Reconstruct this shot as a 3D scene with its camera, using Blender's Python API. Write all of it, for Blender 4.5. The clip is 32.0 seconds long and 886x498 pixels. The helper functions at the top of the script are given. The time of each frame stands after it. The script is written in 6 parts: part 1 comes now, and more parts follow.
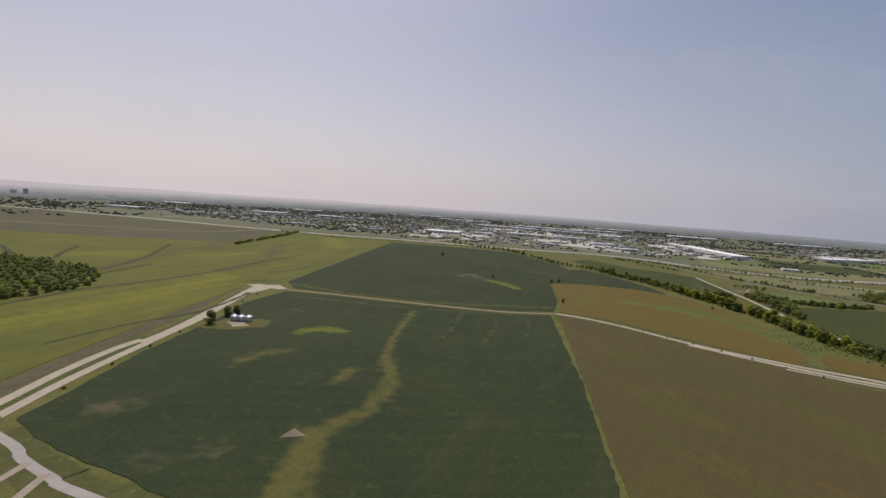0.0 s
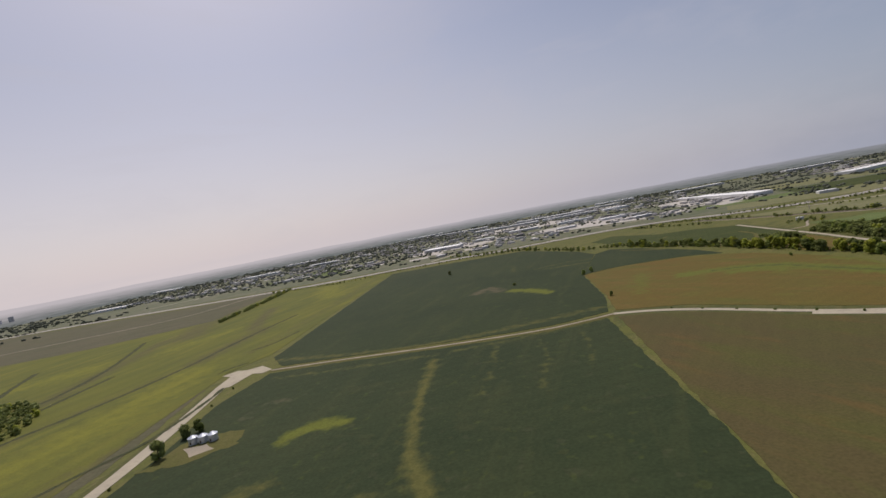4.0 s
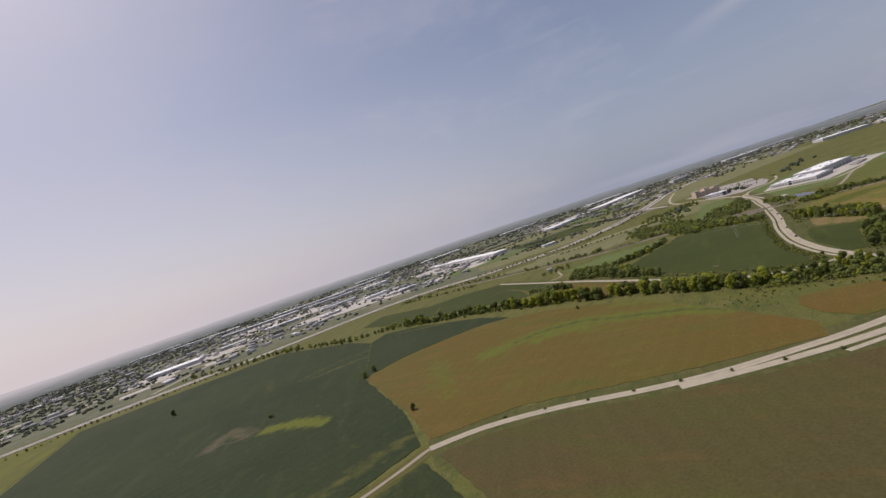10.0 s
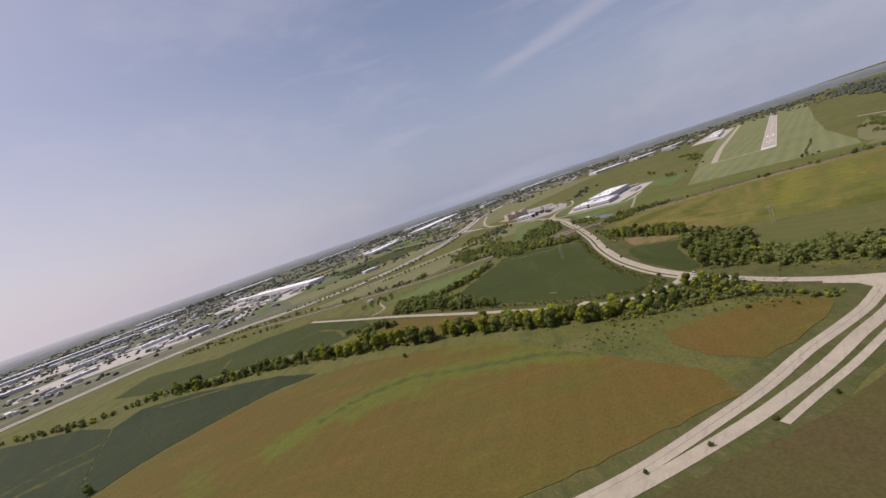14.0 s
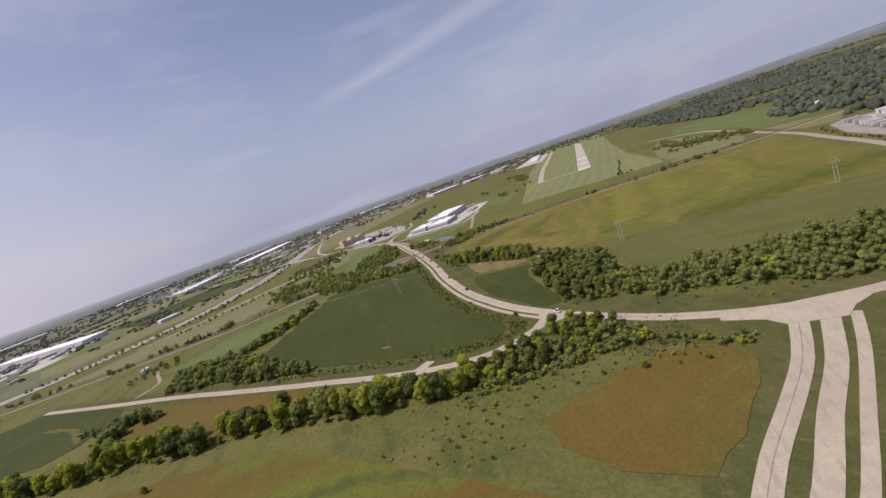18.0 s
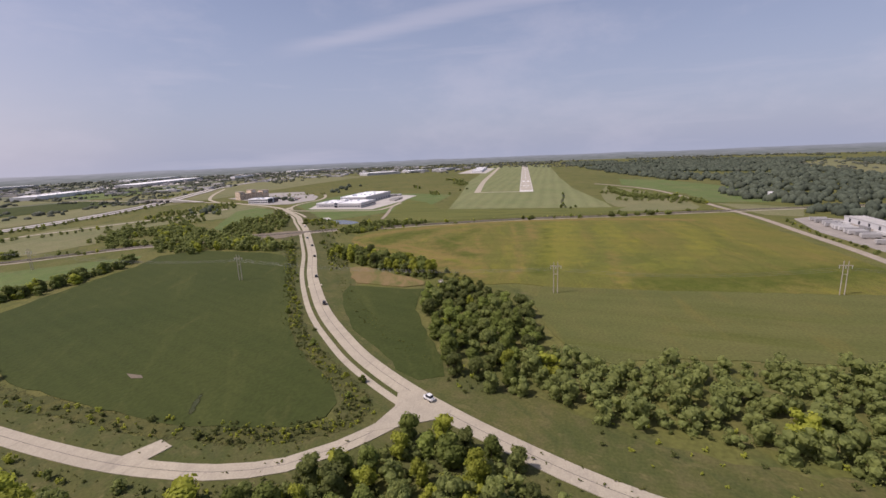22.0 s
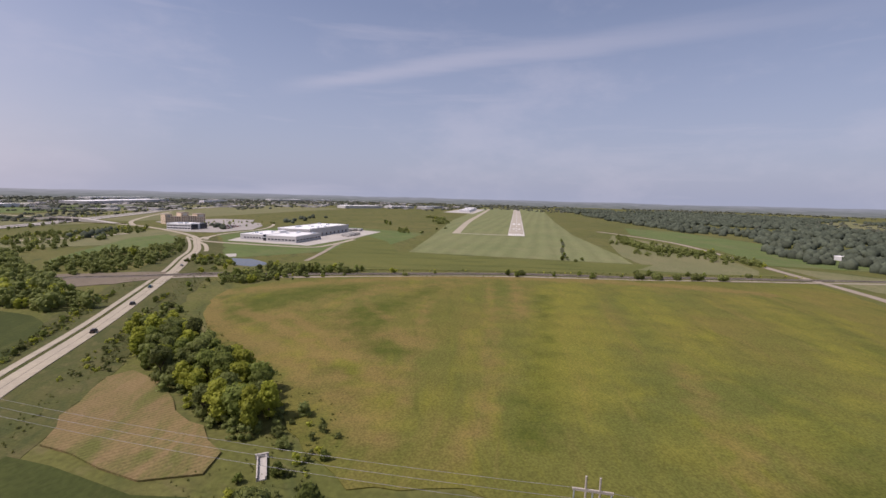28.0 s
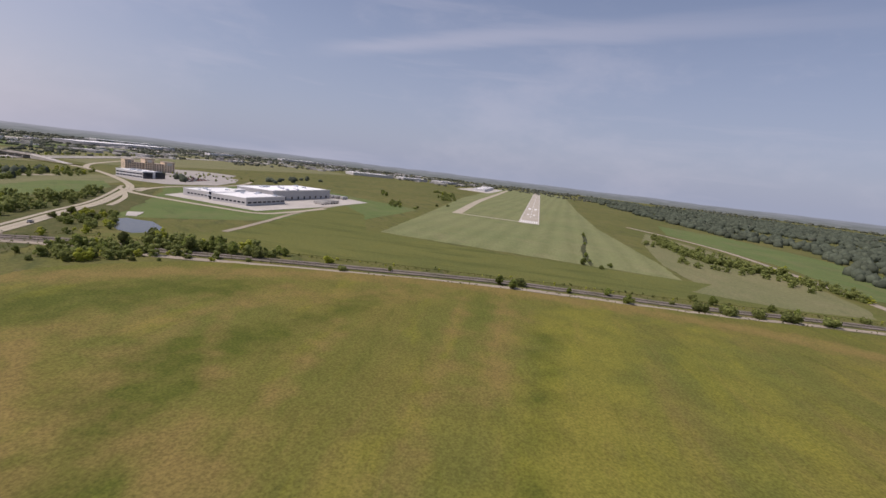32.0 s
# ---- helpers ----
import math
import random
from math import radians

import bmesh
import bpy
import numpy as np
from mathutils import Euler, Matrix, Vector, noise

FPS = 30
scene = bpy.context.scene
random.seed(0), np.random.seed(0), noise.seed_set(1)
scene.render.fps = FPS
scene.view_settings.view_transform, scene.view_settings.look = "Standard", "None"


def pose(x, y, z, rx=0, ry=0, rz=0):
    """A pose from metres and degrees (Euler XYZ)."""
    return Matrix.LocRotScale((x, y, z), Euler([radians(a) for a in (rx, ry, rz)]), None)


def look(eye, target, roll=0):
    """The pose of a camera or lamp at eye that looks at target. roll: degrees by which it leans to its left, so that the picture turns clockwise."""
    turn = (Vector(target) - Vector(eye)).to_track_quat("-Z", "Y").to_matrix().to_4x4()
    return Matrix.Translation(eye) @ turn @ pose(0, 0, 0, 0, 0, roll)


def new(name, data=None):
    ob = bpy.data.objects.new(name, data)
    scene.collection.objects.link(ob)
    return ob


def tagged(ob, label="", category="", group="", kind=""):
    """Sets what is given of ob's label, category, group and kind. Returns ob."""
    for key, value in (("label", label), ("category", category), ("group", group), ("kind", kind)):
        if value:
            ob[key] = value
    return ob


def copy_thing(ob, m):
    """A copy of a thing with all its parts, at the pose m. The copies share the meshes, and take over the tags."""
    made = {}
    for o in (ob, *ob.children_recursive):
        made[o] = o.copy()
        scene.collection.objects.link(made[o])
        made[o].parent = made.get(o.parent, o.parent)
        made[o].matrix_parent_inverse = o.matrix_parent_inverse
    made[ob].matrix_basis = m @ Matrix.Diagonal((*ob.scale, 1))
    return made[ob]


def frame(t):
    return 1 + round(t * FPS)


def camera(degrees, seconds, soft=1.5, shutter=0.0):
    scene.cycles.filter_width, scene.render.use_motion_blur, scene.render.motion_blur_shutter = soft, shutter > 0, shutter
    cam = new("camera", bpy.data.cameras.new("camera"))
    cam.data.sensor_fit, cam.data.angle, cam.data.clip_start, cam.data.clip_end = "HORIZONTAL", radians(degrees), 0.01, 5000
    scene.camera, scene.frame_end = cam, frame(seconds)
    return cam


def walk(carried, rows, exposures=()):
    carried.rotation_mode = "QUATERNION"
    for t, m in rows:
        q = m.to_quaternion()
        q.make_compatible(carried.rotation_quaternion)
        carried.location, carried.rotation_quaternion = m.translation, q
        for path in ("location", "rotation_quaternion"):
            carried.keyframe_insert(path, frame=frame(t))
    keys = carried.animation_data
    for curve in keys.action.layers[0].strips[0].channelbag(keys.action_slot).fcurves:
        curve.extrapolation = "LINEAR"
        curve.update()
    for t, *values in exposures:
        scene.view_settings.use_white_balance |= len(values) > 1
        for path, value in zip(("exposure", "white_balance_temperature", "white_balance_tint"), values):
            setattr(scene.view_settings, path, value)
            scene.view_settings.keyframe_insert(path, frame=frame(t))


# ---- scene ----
cam = camera(88.84, 32.0)
# seconds, x, y, z, yaw, tilt, roll
ROWS = [
    (0.0, 0.21, -2.29, 128.57, 7.74, 84.10, -3.82),
    (0.5, -2.08, 12.72, 126.70, 7.60, 83.75, -4.71),
    (1.0, -4.29, 27.73, 125.09, 7.20, 83.09, -4.62),
    (1.5, -6.45, 42.78, 123.75, 7.20, 82.47, -5.00),
    (2.0, -8.63, 57.92, 122.68, 7.20, 82.12, -4.23),
    (2.5, -10.82, 73.22, 121.87, 7.10, 82.26, -1.23),
    (4.5, -19.10, 135.75, 121.11, 5.98, 87.39, 14.09),
    (5.0, -20.80, 150.97, 121.41, 4.34, 87.97, 16.18),
    (5.5, -22.22, 165.88, 121.85, 1.64, 88.61, 17.86),
    (6.0, -23.17, 180.45, 122.34, -0.88, 89.16, 18.65),
    (6.5, -23.45, 194.79, 122.81, -4.17, 89.67, 19.51),
    (7.0, -22.84, 209.07, 123.16, -7.80, 89.63, 19.12),
    (7.5, -21.15, 223.45, 123.31, -11.61, 89.19, 18.85),
    (8.0, -18.21, 238.02, 123.20, -15.08, 89.00, 17.66),
    (8.5, -13.86, 252.70, 122.79, -17.77, 88.90, 18.33),
    (9.0, -8.08, 267.21, 122.08, -20.07, 88.86, 18.98),
    (9.5, -0.96, 281.21, 121.09, -22.21, 88.68, 18.47),
    (10.0, 7.23, 294.44, 119.91, -24.21, 88.61, 18.63),
    (10.5, 16.15, 306.96, 118.63, -25.98, 88.69, 21.55),
    (11.0, 25.55, 319.13, 117.36, -27.27, 88.99, 22.30),
    (11.5, 35.28, 331.45, 116.20, -28.86, 89.16, 20.54),
    (12.0, 45.28, 344.22, 115.23, -32.08, 88.57, 18.78),
    (12.5, 55.57, 357.26, 114.48, -37.25, 87.04, 18.73),
    (13.0, 66.18, 370.13, 113.92, -41.07, 85.84, 19.08),
    (13.5, 77.18, 382.27, 113.46, -44.57, 84.96, 19.01),
    (15.5, 125.01, 419.09, 111.17, -55.06, 81.71, 19.44),
    (16.0, 137.83, 425.56, 109.92, -57.88, 81.30, 20.30),
    (16.5, 151.14, 430.97, 108.25, -62.01, 80.54, 21.41),
    (17.0, 165.12, 435.31, 106.10, -64.90, 80.20, 22.77),
    (17.5, 179.90, 438.58, 103.45, -66.93, 79.98, 21.39),
    (18.0, 195.49, 440.93, 100.40, -68.49, 80.15, 19.47),
    (18.5, 211.78, 442.75, 97.12, -70.16, 80.22, 17.46),
    (19.0, 228.52, 444.50, 93.82, -71.74, 80.16, 14.35),
    (19.5, 245.21, 446.50, 90.71, -73.75, 79.47, 10.32),
    (20.0, 261.24, 448.82, 87.95, -75.58, 78.61, 3.74),
    (20.5, 276.19, 451.31, 85.65, -76.91, 78.41, 0.27),
    (21.0, 290.04, 453.71, 83.78, -76.34, 78.46, 1.09),
    (21.5, 303.07, 455.77, 82.23, -75.30, 78.20, 2.61),
    (22.0, 315.82, 457.37, 80.79, -74.89, 78.14, 2.34),
    (22.5, 328.86, 458.61, 79.24, -75.13, 78.19, 1.51),
    (23.0, 342.62, 459.66, 77.46, -76.36, 78.33, 0.27),
    (23.5, 357.16, 460.72, 75.49, -77.79, 78.53, -1.83),
    (24.0, 372.41, 461.77, 73.46, -78.66, 78.89, -3.48),
    (24.5, 388.30, 462.76, 71.54, -78.30, 79.20, -3.25),
    (26.5, 455.89, 465.96, 65.77, -74.28, 82.00, -1.57),
    (27.0, 471.21, 467.31, 64.64, -74.24, 83.00, -2.99),
    (27.5, 485.87, 468.88, 63.63, -74.92, 83.52, -2.22),
    (28.0, 500.26, 470.55, 62.77, -75.56, 83.22, -1.37),
    (28.5, 514.87, 472.15, 62.08, -75.68, 82.98, -2.31),
    (29.0, 529.97, 473.61, 61.53, -75.33, 83.03, -4.14),
    (29.5, 545.54, 474.85, 61.03, -75.20, 83.26, -2.88),
    (30.0, 561.44, 475.75, 60.47, -74.85, 82.89, -1.19),
    (30.5, 577.54, 476.19, 59.74, -74.49, 82.16, -1.22),
    (31.0, 593.73, 476.00, 58.77, -73.88, 81.62, -2.48),
    (31.5, 609.96, 475.04, 57.53, -73.19, 80.69, -3.93),
    (32.0, 626.20, 473.23, 55.99, -72.68, 80.16, -6.64),
]
walk(cam, [(t, pose(x, y, z, tilt, roll, yaw)) for t, x, y, z, yaw, tilt, roll in ROWS], [(0, -0.05, 6500, 16), (9, 0.0, 6550, 18), (20, 0.3, 6430, 25), (27, 0.28, 6420, 25), (32, 0.18, 6400, 22)])

from mathutils import geometry

# ---------------------------------------------------------------- light
SUN_DIR = Vector((-0.27, 0.50, 0.82)).normalized()
world = bpy.data.worlds.new("sky")
scene.world = world
world.use_nodes = True
wt = world.node_tree
wt.nodes.clear()


def wnode(kind):
    return wt.nodes.new(kind)


sky = wnode("ShaderNodeTexSky")
sky.sky_type, sky.sun_disc = "NISHITA", False
sky.sun_elevation = math.asin(SUN_DIR.z)
sky.sun_rotation = math.atan2(SUN_DIR.x, SUN_DIR.y) % (2 * math.pi)
sky.air_density, sky.dust_density, sky.ozone_density, sky.altitude = 1.0, 2.6, 1.1, 350
coord = wnode("ShaderNodeTexCoord")
split = wnode("ShaderNodeSeparateXYZ")
wt.links.new(coord.outputs["Generated"], split.inputs[0])
# summer haze low over the land
low = wnode("ShaderNodeMapRange")
low.inputs["From Min"].default_value, low.inputs["From Max"].default_value = -0.02, 0.36
low.inputs["To Min"].default_value, low.inputs["To Max"].default_value = 0.88, 0.25
wt.links.new(split.outputs["Z"], low.inputs["Value"])
haze = wnode("ShaderNodeMix")
haze.data_type = "RGBA"
# it glows towards the sun's side
side = wnode("ShaderNodeVectorMath")
side.operation = "DOT_PRODUCT"
side.inputs[1].default_value = Vector((SUN_DIR.x - 0.35, SUN_DIR.y, 0)).normalized()
wt.links.new(coord.outputs["Generated"], side.inputs[0])
glow = wnode("ShaderNodeMapRange")
glow.inputs["From Min"].default_value, glow.inputs["From Max"].default_value = -0.12, 1.0
wt.links.new(side.outputs["Value"], glow.inputs["Value"])
tint = wnode("ShaderNodeMix")
tint.data_type = "RGBA"
tint.inputs["A"].default_value, tint.inputs["B"].default_value = (3.9, 4.5, 5.6, 1), (8.8, 8.1, 8.1, 1)
wt.links.new(glow.outputs[0], tint.inputs["Factor"])
wt.links.new(tint.outputs["Result"], haze.inputs["B"])
wt.links.new(low.outputs[0], haze.inputs["Factor"])
wt.links.new(sky.outputs[0], haze.inputs["A"])
# thin cirrus
stretch = wnode("ShaderNodeMapping")
stretch.inputs["Scale"].default_value = (1.6, 0.7, 9.0)
stretch.inputs["Rotation"].default_value = (0.16, 0.1, 0.3)
wt.links.new(coord.outputs["Generated"], stretch.inputs[0])
cirrus = wnode("ShaderNodeTexNoise")
cirrus.inputs["Scale"].default_value, cirrus.inputs["Detail"].default_value = 1.9, 6
cirrus.inputs["Roughness"].default_value = 0.55
wt.links.new(stretch.outputs[0], cirrus.inputs["Vector"])
wisp = wnode("ShaderNodeMapRange")
wisp.inputs["From Min"].default_value, wisp.inputs["From Max"].default_value = 0.56, 0.85
wisp.inputs["To Max"].default_value = 0.42
wt.links.new(cirrus.outputs[0], wisp.inputs["Value"])
cloud = wnode("ShaderNodeMix")
cloud.data_type = "RGBA"
cloud.inputs["B"].default_value = (6.3, 6.3, 6.8, 1)
wt.links.new(haze.outputs["Result"], cloud.inputs["A"])
# one long streak of it over the airfield
across = wnode("ShaderNodeVectorMath")
across.operation = "DOT_PRODUCT"
across.inputs[1].default_value = (0.297, -0.090, -0.951)
wt.links.new(coord.outputs["Generated"], across.inputs[0])


def wmath(operation, x, y):
    n = wt.nodes.new("ShaderNodeMath")
    n.operation = operation
    for k, v in enumerate((x, y)):
        if isinstance(v, float):
            n.inputs[k].default_value = v
        else:
            wt.links.new(v, n.inputs[k])
    return n.outputs[0]


def wrange(value, lo, hi, top=1.0):
    n = wt.nodes.new("ShaderNodeMapRange")
    n.interpolation_type = "SMOOTHSTEP"
    n.inputs["From Min"].default_value, n.inputs["From Max"].default_value, n.inputs["To Max"].default_value = lo, hi, top
    wt.links.new(value, n.inputs["Value"])
    return n.outputs[0]


wave = wmath("MULTIPLY", wmath("SUBTRACT", cirrus.outputs[0], 0.5), 0.07)
near_line = wrange(wmath("ABSOLUTE", wmath("ADD", across.outputs["Value"], wave), 0.0), 0.028, 0.0)
ends = wmath("MULTIPLY", wrange(split.outputs["Y"], 0.58, 0.44), wrange(split.outputs["Y"], -0.7, 0.25))
ahead = wrange(split.outputs["X"], 0.3, 0.7)
streak_cover = wmath("MULTIPLY", wmath("MULTIPLY", near_line, ends), wmath("MULTIPLY", ahead, 0.30))
veil = wnode("ShaderNodeTexNoise")
veil.inputs["Scale"].default_value, veil.inputs["Detail"].default_value, veil.inputs["Roughness"].default_value = 3.4, 6, 0.6
squash = wnode("ShaderNodeMapping")
squash.inputs["Scale"].default_value = (1.0, 1.0, 2.2)
wt.links.new(coord.outputs["Generated"], squash.inputs[0])
wt.links.new(squash.outputs[0], veil.inputs["Vector"])
thin = wrange(veil.outputs[0], 0.48, 0.74, 0.21)
wt.links.new(wmath("MAXIMUM", thin, wmath("MAXIMUM", wisp.outputs[0], streak_cover)), cloud.inputs["Factor"])
back = wnode("ShaderNodeBackground")
back.inputs["Strength"].default_value = 0.082
wt.links.new(cloud.outputs["Result"], back.inputs["Color"])
wout = wnode("ShaderNodeOutputWorld")
wt.links.new(back.outputs[0], wout.inputs[0])

sun_data = bpy.data.lights.new("sun", "SUN")
sun_data.energy, sun_data.angle, sun_data.color = 3.2, radians(0.55), (1.0, 0.95, 0.86)
sun = new("sun", sun_data)
sun.matrix_world = look(SUN_DIR * 900, (0, 0, 0))


# ---------------------------------------------------------------- materials
def surface(name, a, b, c=None, big=60.0, mid=9.0, fine=0.8, rough=0.9, bump=0.4, metal=0.0, rows=None, own=0.0, mixc=0.5, spec=0.12, contrast=0.22, leafy=0.0, extra=(), soft=0.0, island=0.0, stains=()):
    """Noise at three sizes (metres): patches from a to b, blotches of c, grain. rows: (angle, spacing, strength). own: change from object to object.
    extra: (length, width, angle, colour, low, high, amount) of stretched stains. soft: ragged see-through edge, by the mesh attribute edge. island: change from piece to piece.
    stains: (mesh attribute, colour, amount) of growth with a place of its own."""
    m = bpy.data.materials.new(name)
    m.use_nodes = True
    t = m.node_tree
    bs = t.nodes["Principled BSDF"]
    bs.inputs["Roughness"].default_value, bs.inputs["Metallic"].default_value = rough, metal
    bs.inputs["Specular IOR Level"].default_value = spec
    co = t.nodes.new("ShaderNodeTexCoord").outputs["Object"]

    def grain(size, detail=4.0, seed=0.0):
        mp = t.nodes.new("ShaderNodeMapping")
        mp.inputs["Location"].default_value = (seed * 37, seed * 91, seed * 13)
        t.links.new(co, mp.inputs[0])
        n = t.nodes.new("ShaderNodeTexNoise")
        n.inputs["Scale"].default_value, n.inputs["Detail"].default_value = 1 / size, detail
        t.links.new(mp.outputs[0], n.inputs["Vector"])
        return n.outputs[0]

    def ranged(value, lo, hi, to_lo=0.0, to_hi=1.0):
        r = t.nodes.new("ShaderNodeMapRange")
        for key, v in (("From Min", lo), ("From Max", hi), ("To Min", to_lo), ("To Max", to_hi)):
            r.inputs[key].default_value = v
        t.links.new(value, r.inputs["Value"])
        return r.outputs[0]

    def mixed(fac, x, y, blend="MIX"):
        n = t.nodes.new("ShaderNodeMix")
        n.data_type, n.blend_type = "RGBA", blend
        for sock, v in (("Factor", fac), ("A", x), ("B", y)):
            if isinstance(v, (tuple, float)):
                n.inputs[sock].default_value = (*v, 1) if isinstance(v, tuple) else v
            else:
                t.links.new(v, n.inputs[sock])
        return n.outputs["Result"]

    col = mixed(ranged(grain(big, 5), 0.36, 0.64), a, b)
    if c:
        col = mixed(ranged(grain(mid, 5, 1), 0.45, 0.72, 0, mixc), col, c)
    for k, (long, wide, turn, stain, lo, hi, amount) in enumerate(extra):
        mp = t.nodes.new("ShaderNodeVectorRotate")
        mp.rotation_type = "Z_AXIS"
        mp.inputs["Angle"].default_value = radians(-turn)
        t.links.new(co, mp.inputs["Vector"])
        sc = t.nodes.new("ShaderNodeMapping")
        sc.inputs["Scale"].default_value = (1 / long, 1 / wide, 1 / wide)
        sc.inputs["Location"].default_value = (k * 7.3, k * 3.1, 0)
        t.links.new(mp.outputs[0], sc.inputs[0])
        n = t.nodes.new("ShaderNodeTexNoise")
        n.inputs["Scale"].default_value, n.inputs["Detail"].default_value, n.inputs["Roughness"].default_value = 1.0, 5, 0.6
        n.inputs["Distortion"].default_value = 0.35
        t.links.new(sc.outputs[0], n.inputs["Vector"])
        col = mixed(ranged(n.outputs[0], lo, hi, 0, amount), col, stain)
    for k, (name_of, stain, amount) in enumerate(stains):
        at = t.nodes.new("ShaderNodeAttribute")
        at.attribute_name = name_of
        ad = t.nodes.new("ShaderNodeMath")
        ad.operation = "ADD"
        t.links.new(at.outputs["Fac"], ad.inputs[0])
        t.links.new(ranged(grain(9, 6, 20 + k), 0.3, 0.7, -0.3, 0.3), ad.inputs[1])
        col = mixed(ranged(ad.outputs[0], 0.2, 0.85, 0, amount), col, stain)
    g = grain(fine, 3, 2)
    tone = ranged(g, 0.25, 0.75, 1 - contrast, 1 + contrast)
    if rows:
        mp = t.nodes.new("ShaderNodeMapping")
        mp.inputs["Rotation"].default_value = (0, 0, radians(rows[0]))
        t.links.new(co, mp.inputs[0])
        w = t.nodes.new("ShaderNodeTexWave")
        w.inputs["Scale"].default_value = 0.314 / rows[1]
        w.inputs["Distortion"].default_value, w.inputs["Detail"].default_value, w.inputs["Detail Scale"].default_value = 2.5, 3, 0.6
        t.links.new(mp.outputs[0], w.inputs["Vector"])
        mul = t.nodes.new("ShaderNodeMath")
        mul.operation = "MULTIPLY"
        t.links.new(tone, mul.inputs[0])
        t.links.new(ranged(w.outputs["Fac"], 0, 1, 1 - rows[2], 1 + rows[2]), mul.inputs[1])
        tone = mul.outputs[0]
    if own:
        info = t.nodes.new("ShaderNodeObjectInfo")
        mul = t.nodes.new("ShaderNodeMath")
        mul.operation = "MULTIPLY"
        t.links.new(tone, mul.inputs[0])
        t.links.new(ranged(info.outputs["Random"], 0, 1, 1 - own, 1 + own), mul.inputs[1])
        tone = mul.outputs[0]
    if island:
        geo = t.nodes.new("ShaderNodeNewGeometry")
        mul = t.nodes.new("ShaderNodeMath")
        mul.operation = "MULTIPLY"
        t.links.new(tone, mul.inputs[0])
        t.links.new(ranged(geo.outputs["Random Per Island"], 0, 1, 1 - island, 1 + island), mul.inputs[1])
        tone = mul.outputs[0]
    grey = t.nodes.new("ShaderNodeCombineColor")
    for k in range(3):
        t.links.new(tone, grey.inputs[k])
    col = mixed(1.0, col, grey.outputs[0], "MULTIPLY")
    t.links.new(col, bs.inputs["Base Color"])
    if leafy:
        tl, mx = t.nodes.new("ShaderNodeBsdfTranslucent"), t.nodes.new("ShaderNodeMixShader")
        t.links.new(col, tl.inputs["Color"])
        mx.inputs[0].default_value = leafy
        t.links.new(bs.outputs[0], mx.inputs[1])
        t.links.new(tl.outputs[0], mx.inputs[2])
        t.links.new(mx.outputs[0], t.nodes["Material Output"].inputs["Surface"])
    if soft:
        at = t.nodes.new("ShaderNodeAttribute")
        at.attribute_name = "edge"
        ad = t.nodes.new("ShaderNodeMath")
        ad.operation = "ADD"
        t.links.new(at.outputs["Fac"], ad.inputs[0])
        t.links.new(ranged(grain(mid * 0.6, 6, 4), 0.25, 0.75, -0.55, 0.25), ad.inputs[1])
        tr, mx = t.nodes.new("ShaderNodeBsdfTransparent"), t.nodes.new("ShaderNodeMixShader")
        ad2 = t.nodes.new("ShaderNodeMath")
        ad2.operation = "ADD"
        t.links.new(ad.outputs[0], ad2.inputs[0])
        t.links.new(ranged(grain(1.3, 4, 6), 0.25, 0.75, -0.3, 0.3), ad2.inputs[1])
        cut = 0.35 + 0.8 * (1 - soft)
        t.links.new(ranged(ad2.outputs[0], cut - 0.16, cut + 0.16), mx.inputs[0])
        t.links.new(tr.outputs[0], mx.inputs[1])
        t.links.new(bs.outputs[0], mx.inputs[2])
        t.links.new(mx.outputs[0], t.nodes["Material Output"].inputs["Surface"])
    if bump:
        bp = t.nodes.new("ShaderNodeBump")
        bp.inputs["Strength"].default_value, bp.inputs["Distance"].default_value = bump, fine * 0.4
        t.links.new(g, bp.inputs["Height"])
        t.links.new(bp.outputs[0], bs.inputs["Normal"])
    return m


GRASS = surface("rough_grass", (0.094, 0.102, 0.026), (0.120, 0.117, 0.034), (0.146, 0.124, 0.050), 140, 22, 1.6, mixc=0.45, extra=((40, 14, 40, (0.062, 0.075, 0.024), 0.5, 0.66, 0.75), (14, 6, 70, (0.15, 0.125, 0.058), 0.56, 0.7, 0.6)))
VERGE = surface("verge_grass", (0.066, 0.076, 0.023), (0.090, 0.090, 0.029), (0.128, 0.106, 0.050), 30, 6, 0.9, extra=((12, 5, 40, (0.056, 0.068, 0.022), 0.5, 0.66, 0.7), (7, 3, 70, (0.165, 0.14, 0.06), 0.58, 0.72, 0.6)))
MOWN = surface("mown_airfield_grass", (0.148, 0.168, 0.070), (0.172, 0.184, 0.080), (0.195, 0.190, 0.094), 120, 20, 1.5, rows=(88, 22, 0.06), mixc=0.4, extra=((160, 12, 2, (0.15, 0.16, 0.066), 0.5, 0.66, 0.6), (50, 20, 60, (0.22, 0.20, 0.105), 0.55, 0.7, 0.5)))
LAWN = surface("green_lawn", (0.088, 0.128, 0.038), (0.112, 0.146, 0.046), (0.138, 0.148, 0.055), 50, 9, 1.0, extra=((70, 30, 20, (0.14, 0.135, 0.06), 0.5, 0.66, 0.6), (40, 9, 60, (0.075, 0.098, 0.034), 0.54, 0.7, 0.6)))
HAY = surface("dark_meadow", (0.100, 0.110, 0.030), (0.122, 0.126, 0.035), (0.13, 0.125, 0.03), 90, 14, 1.2, extra=((90, 18, 100, (0.065, 0.080, 0.018), 0.5, 0.66, 0.7),))
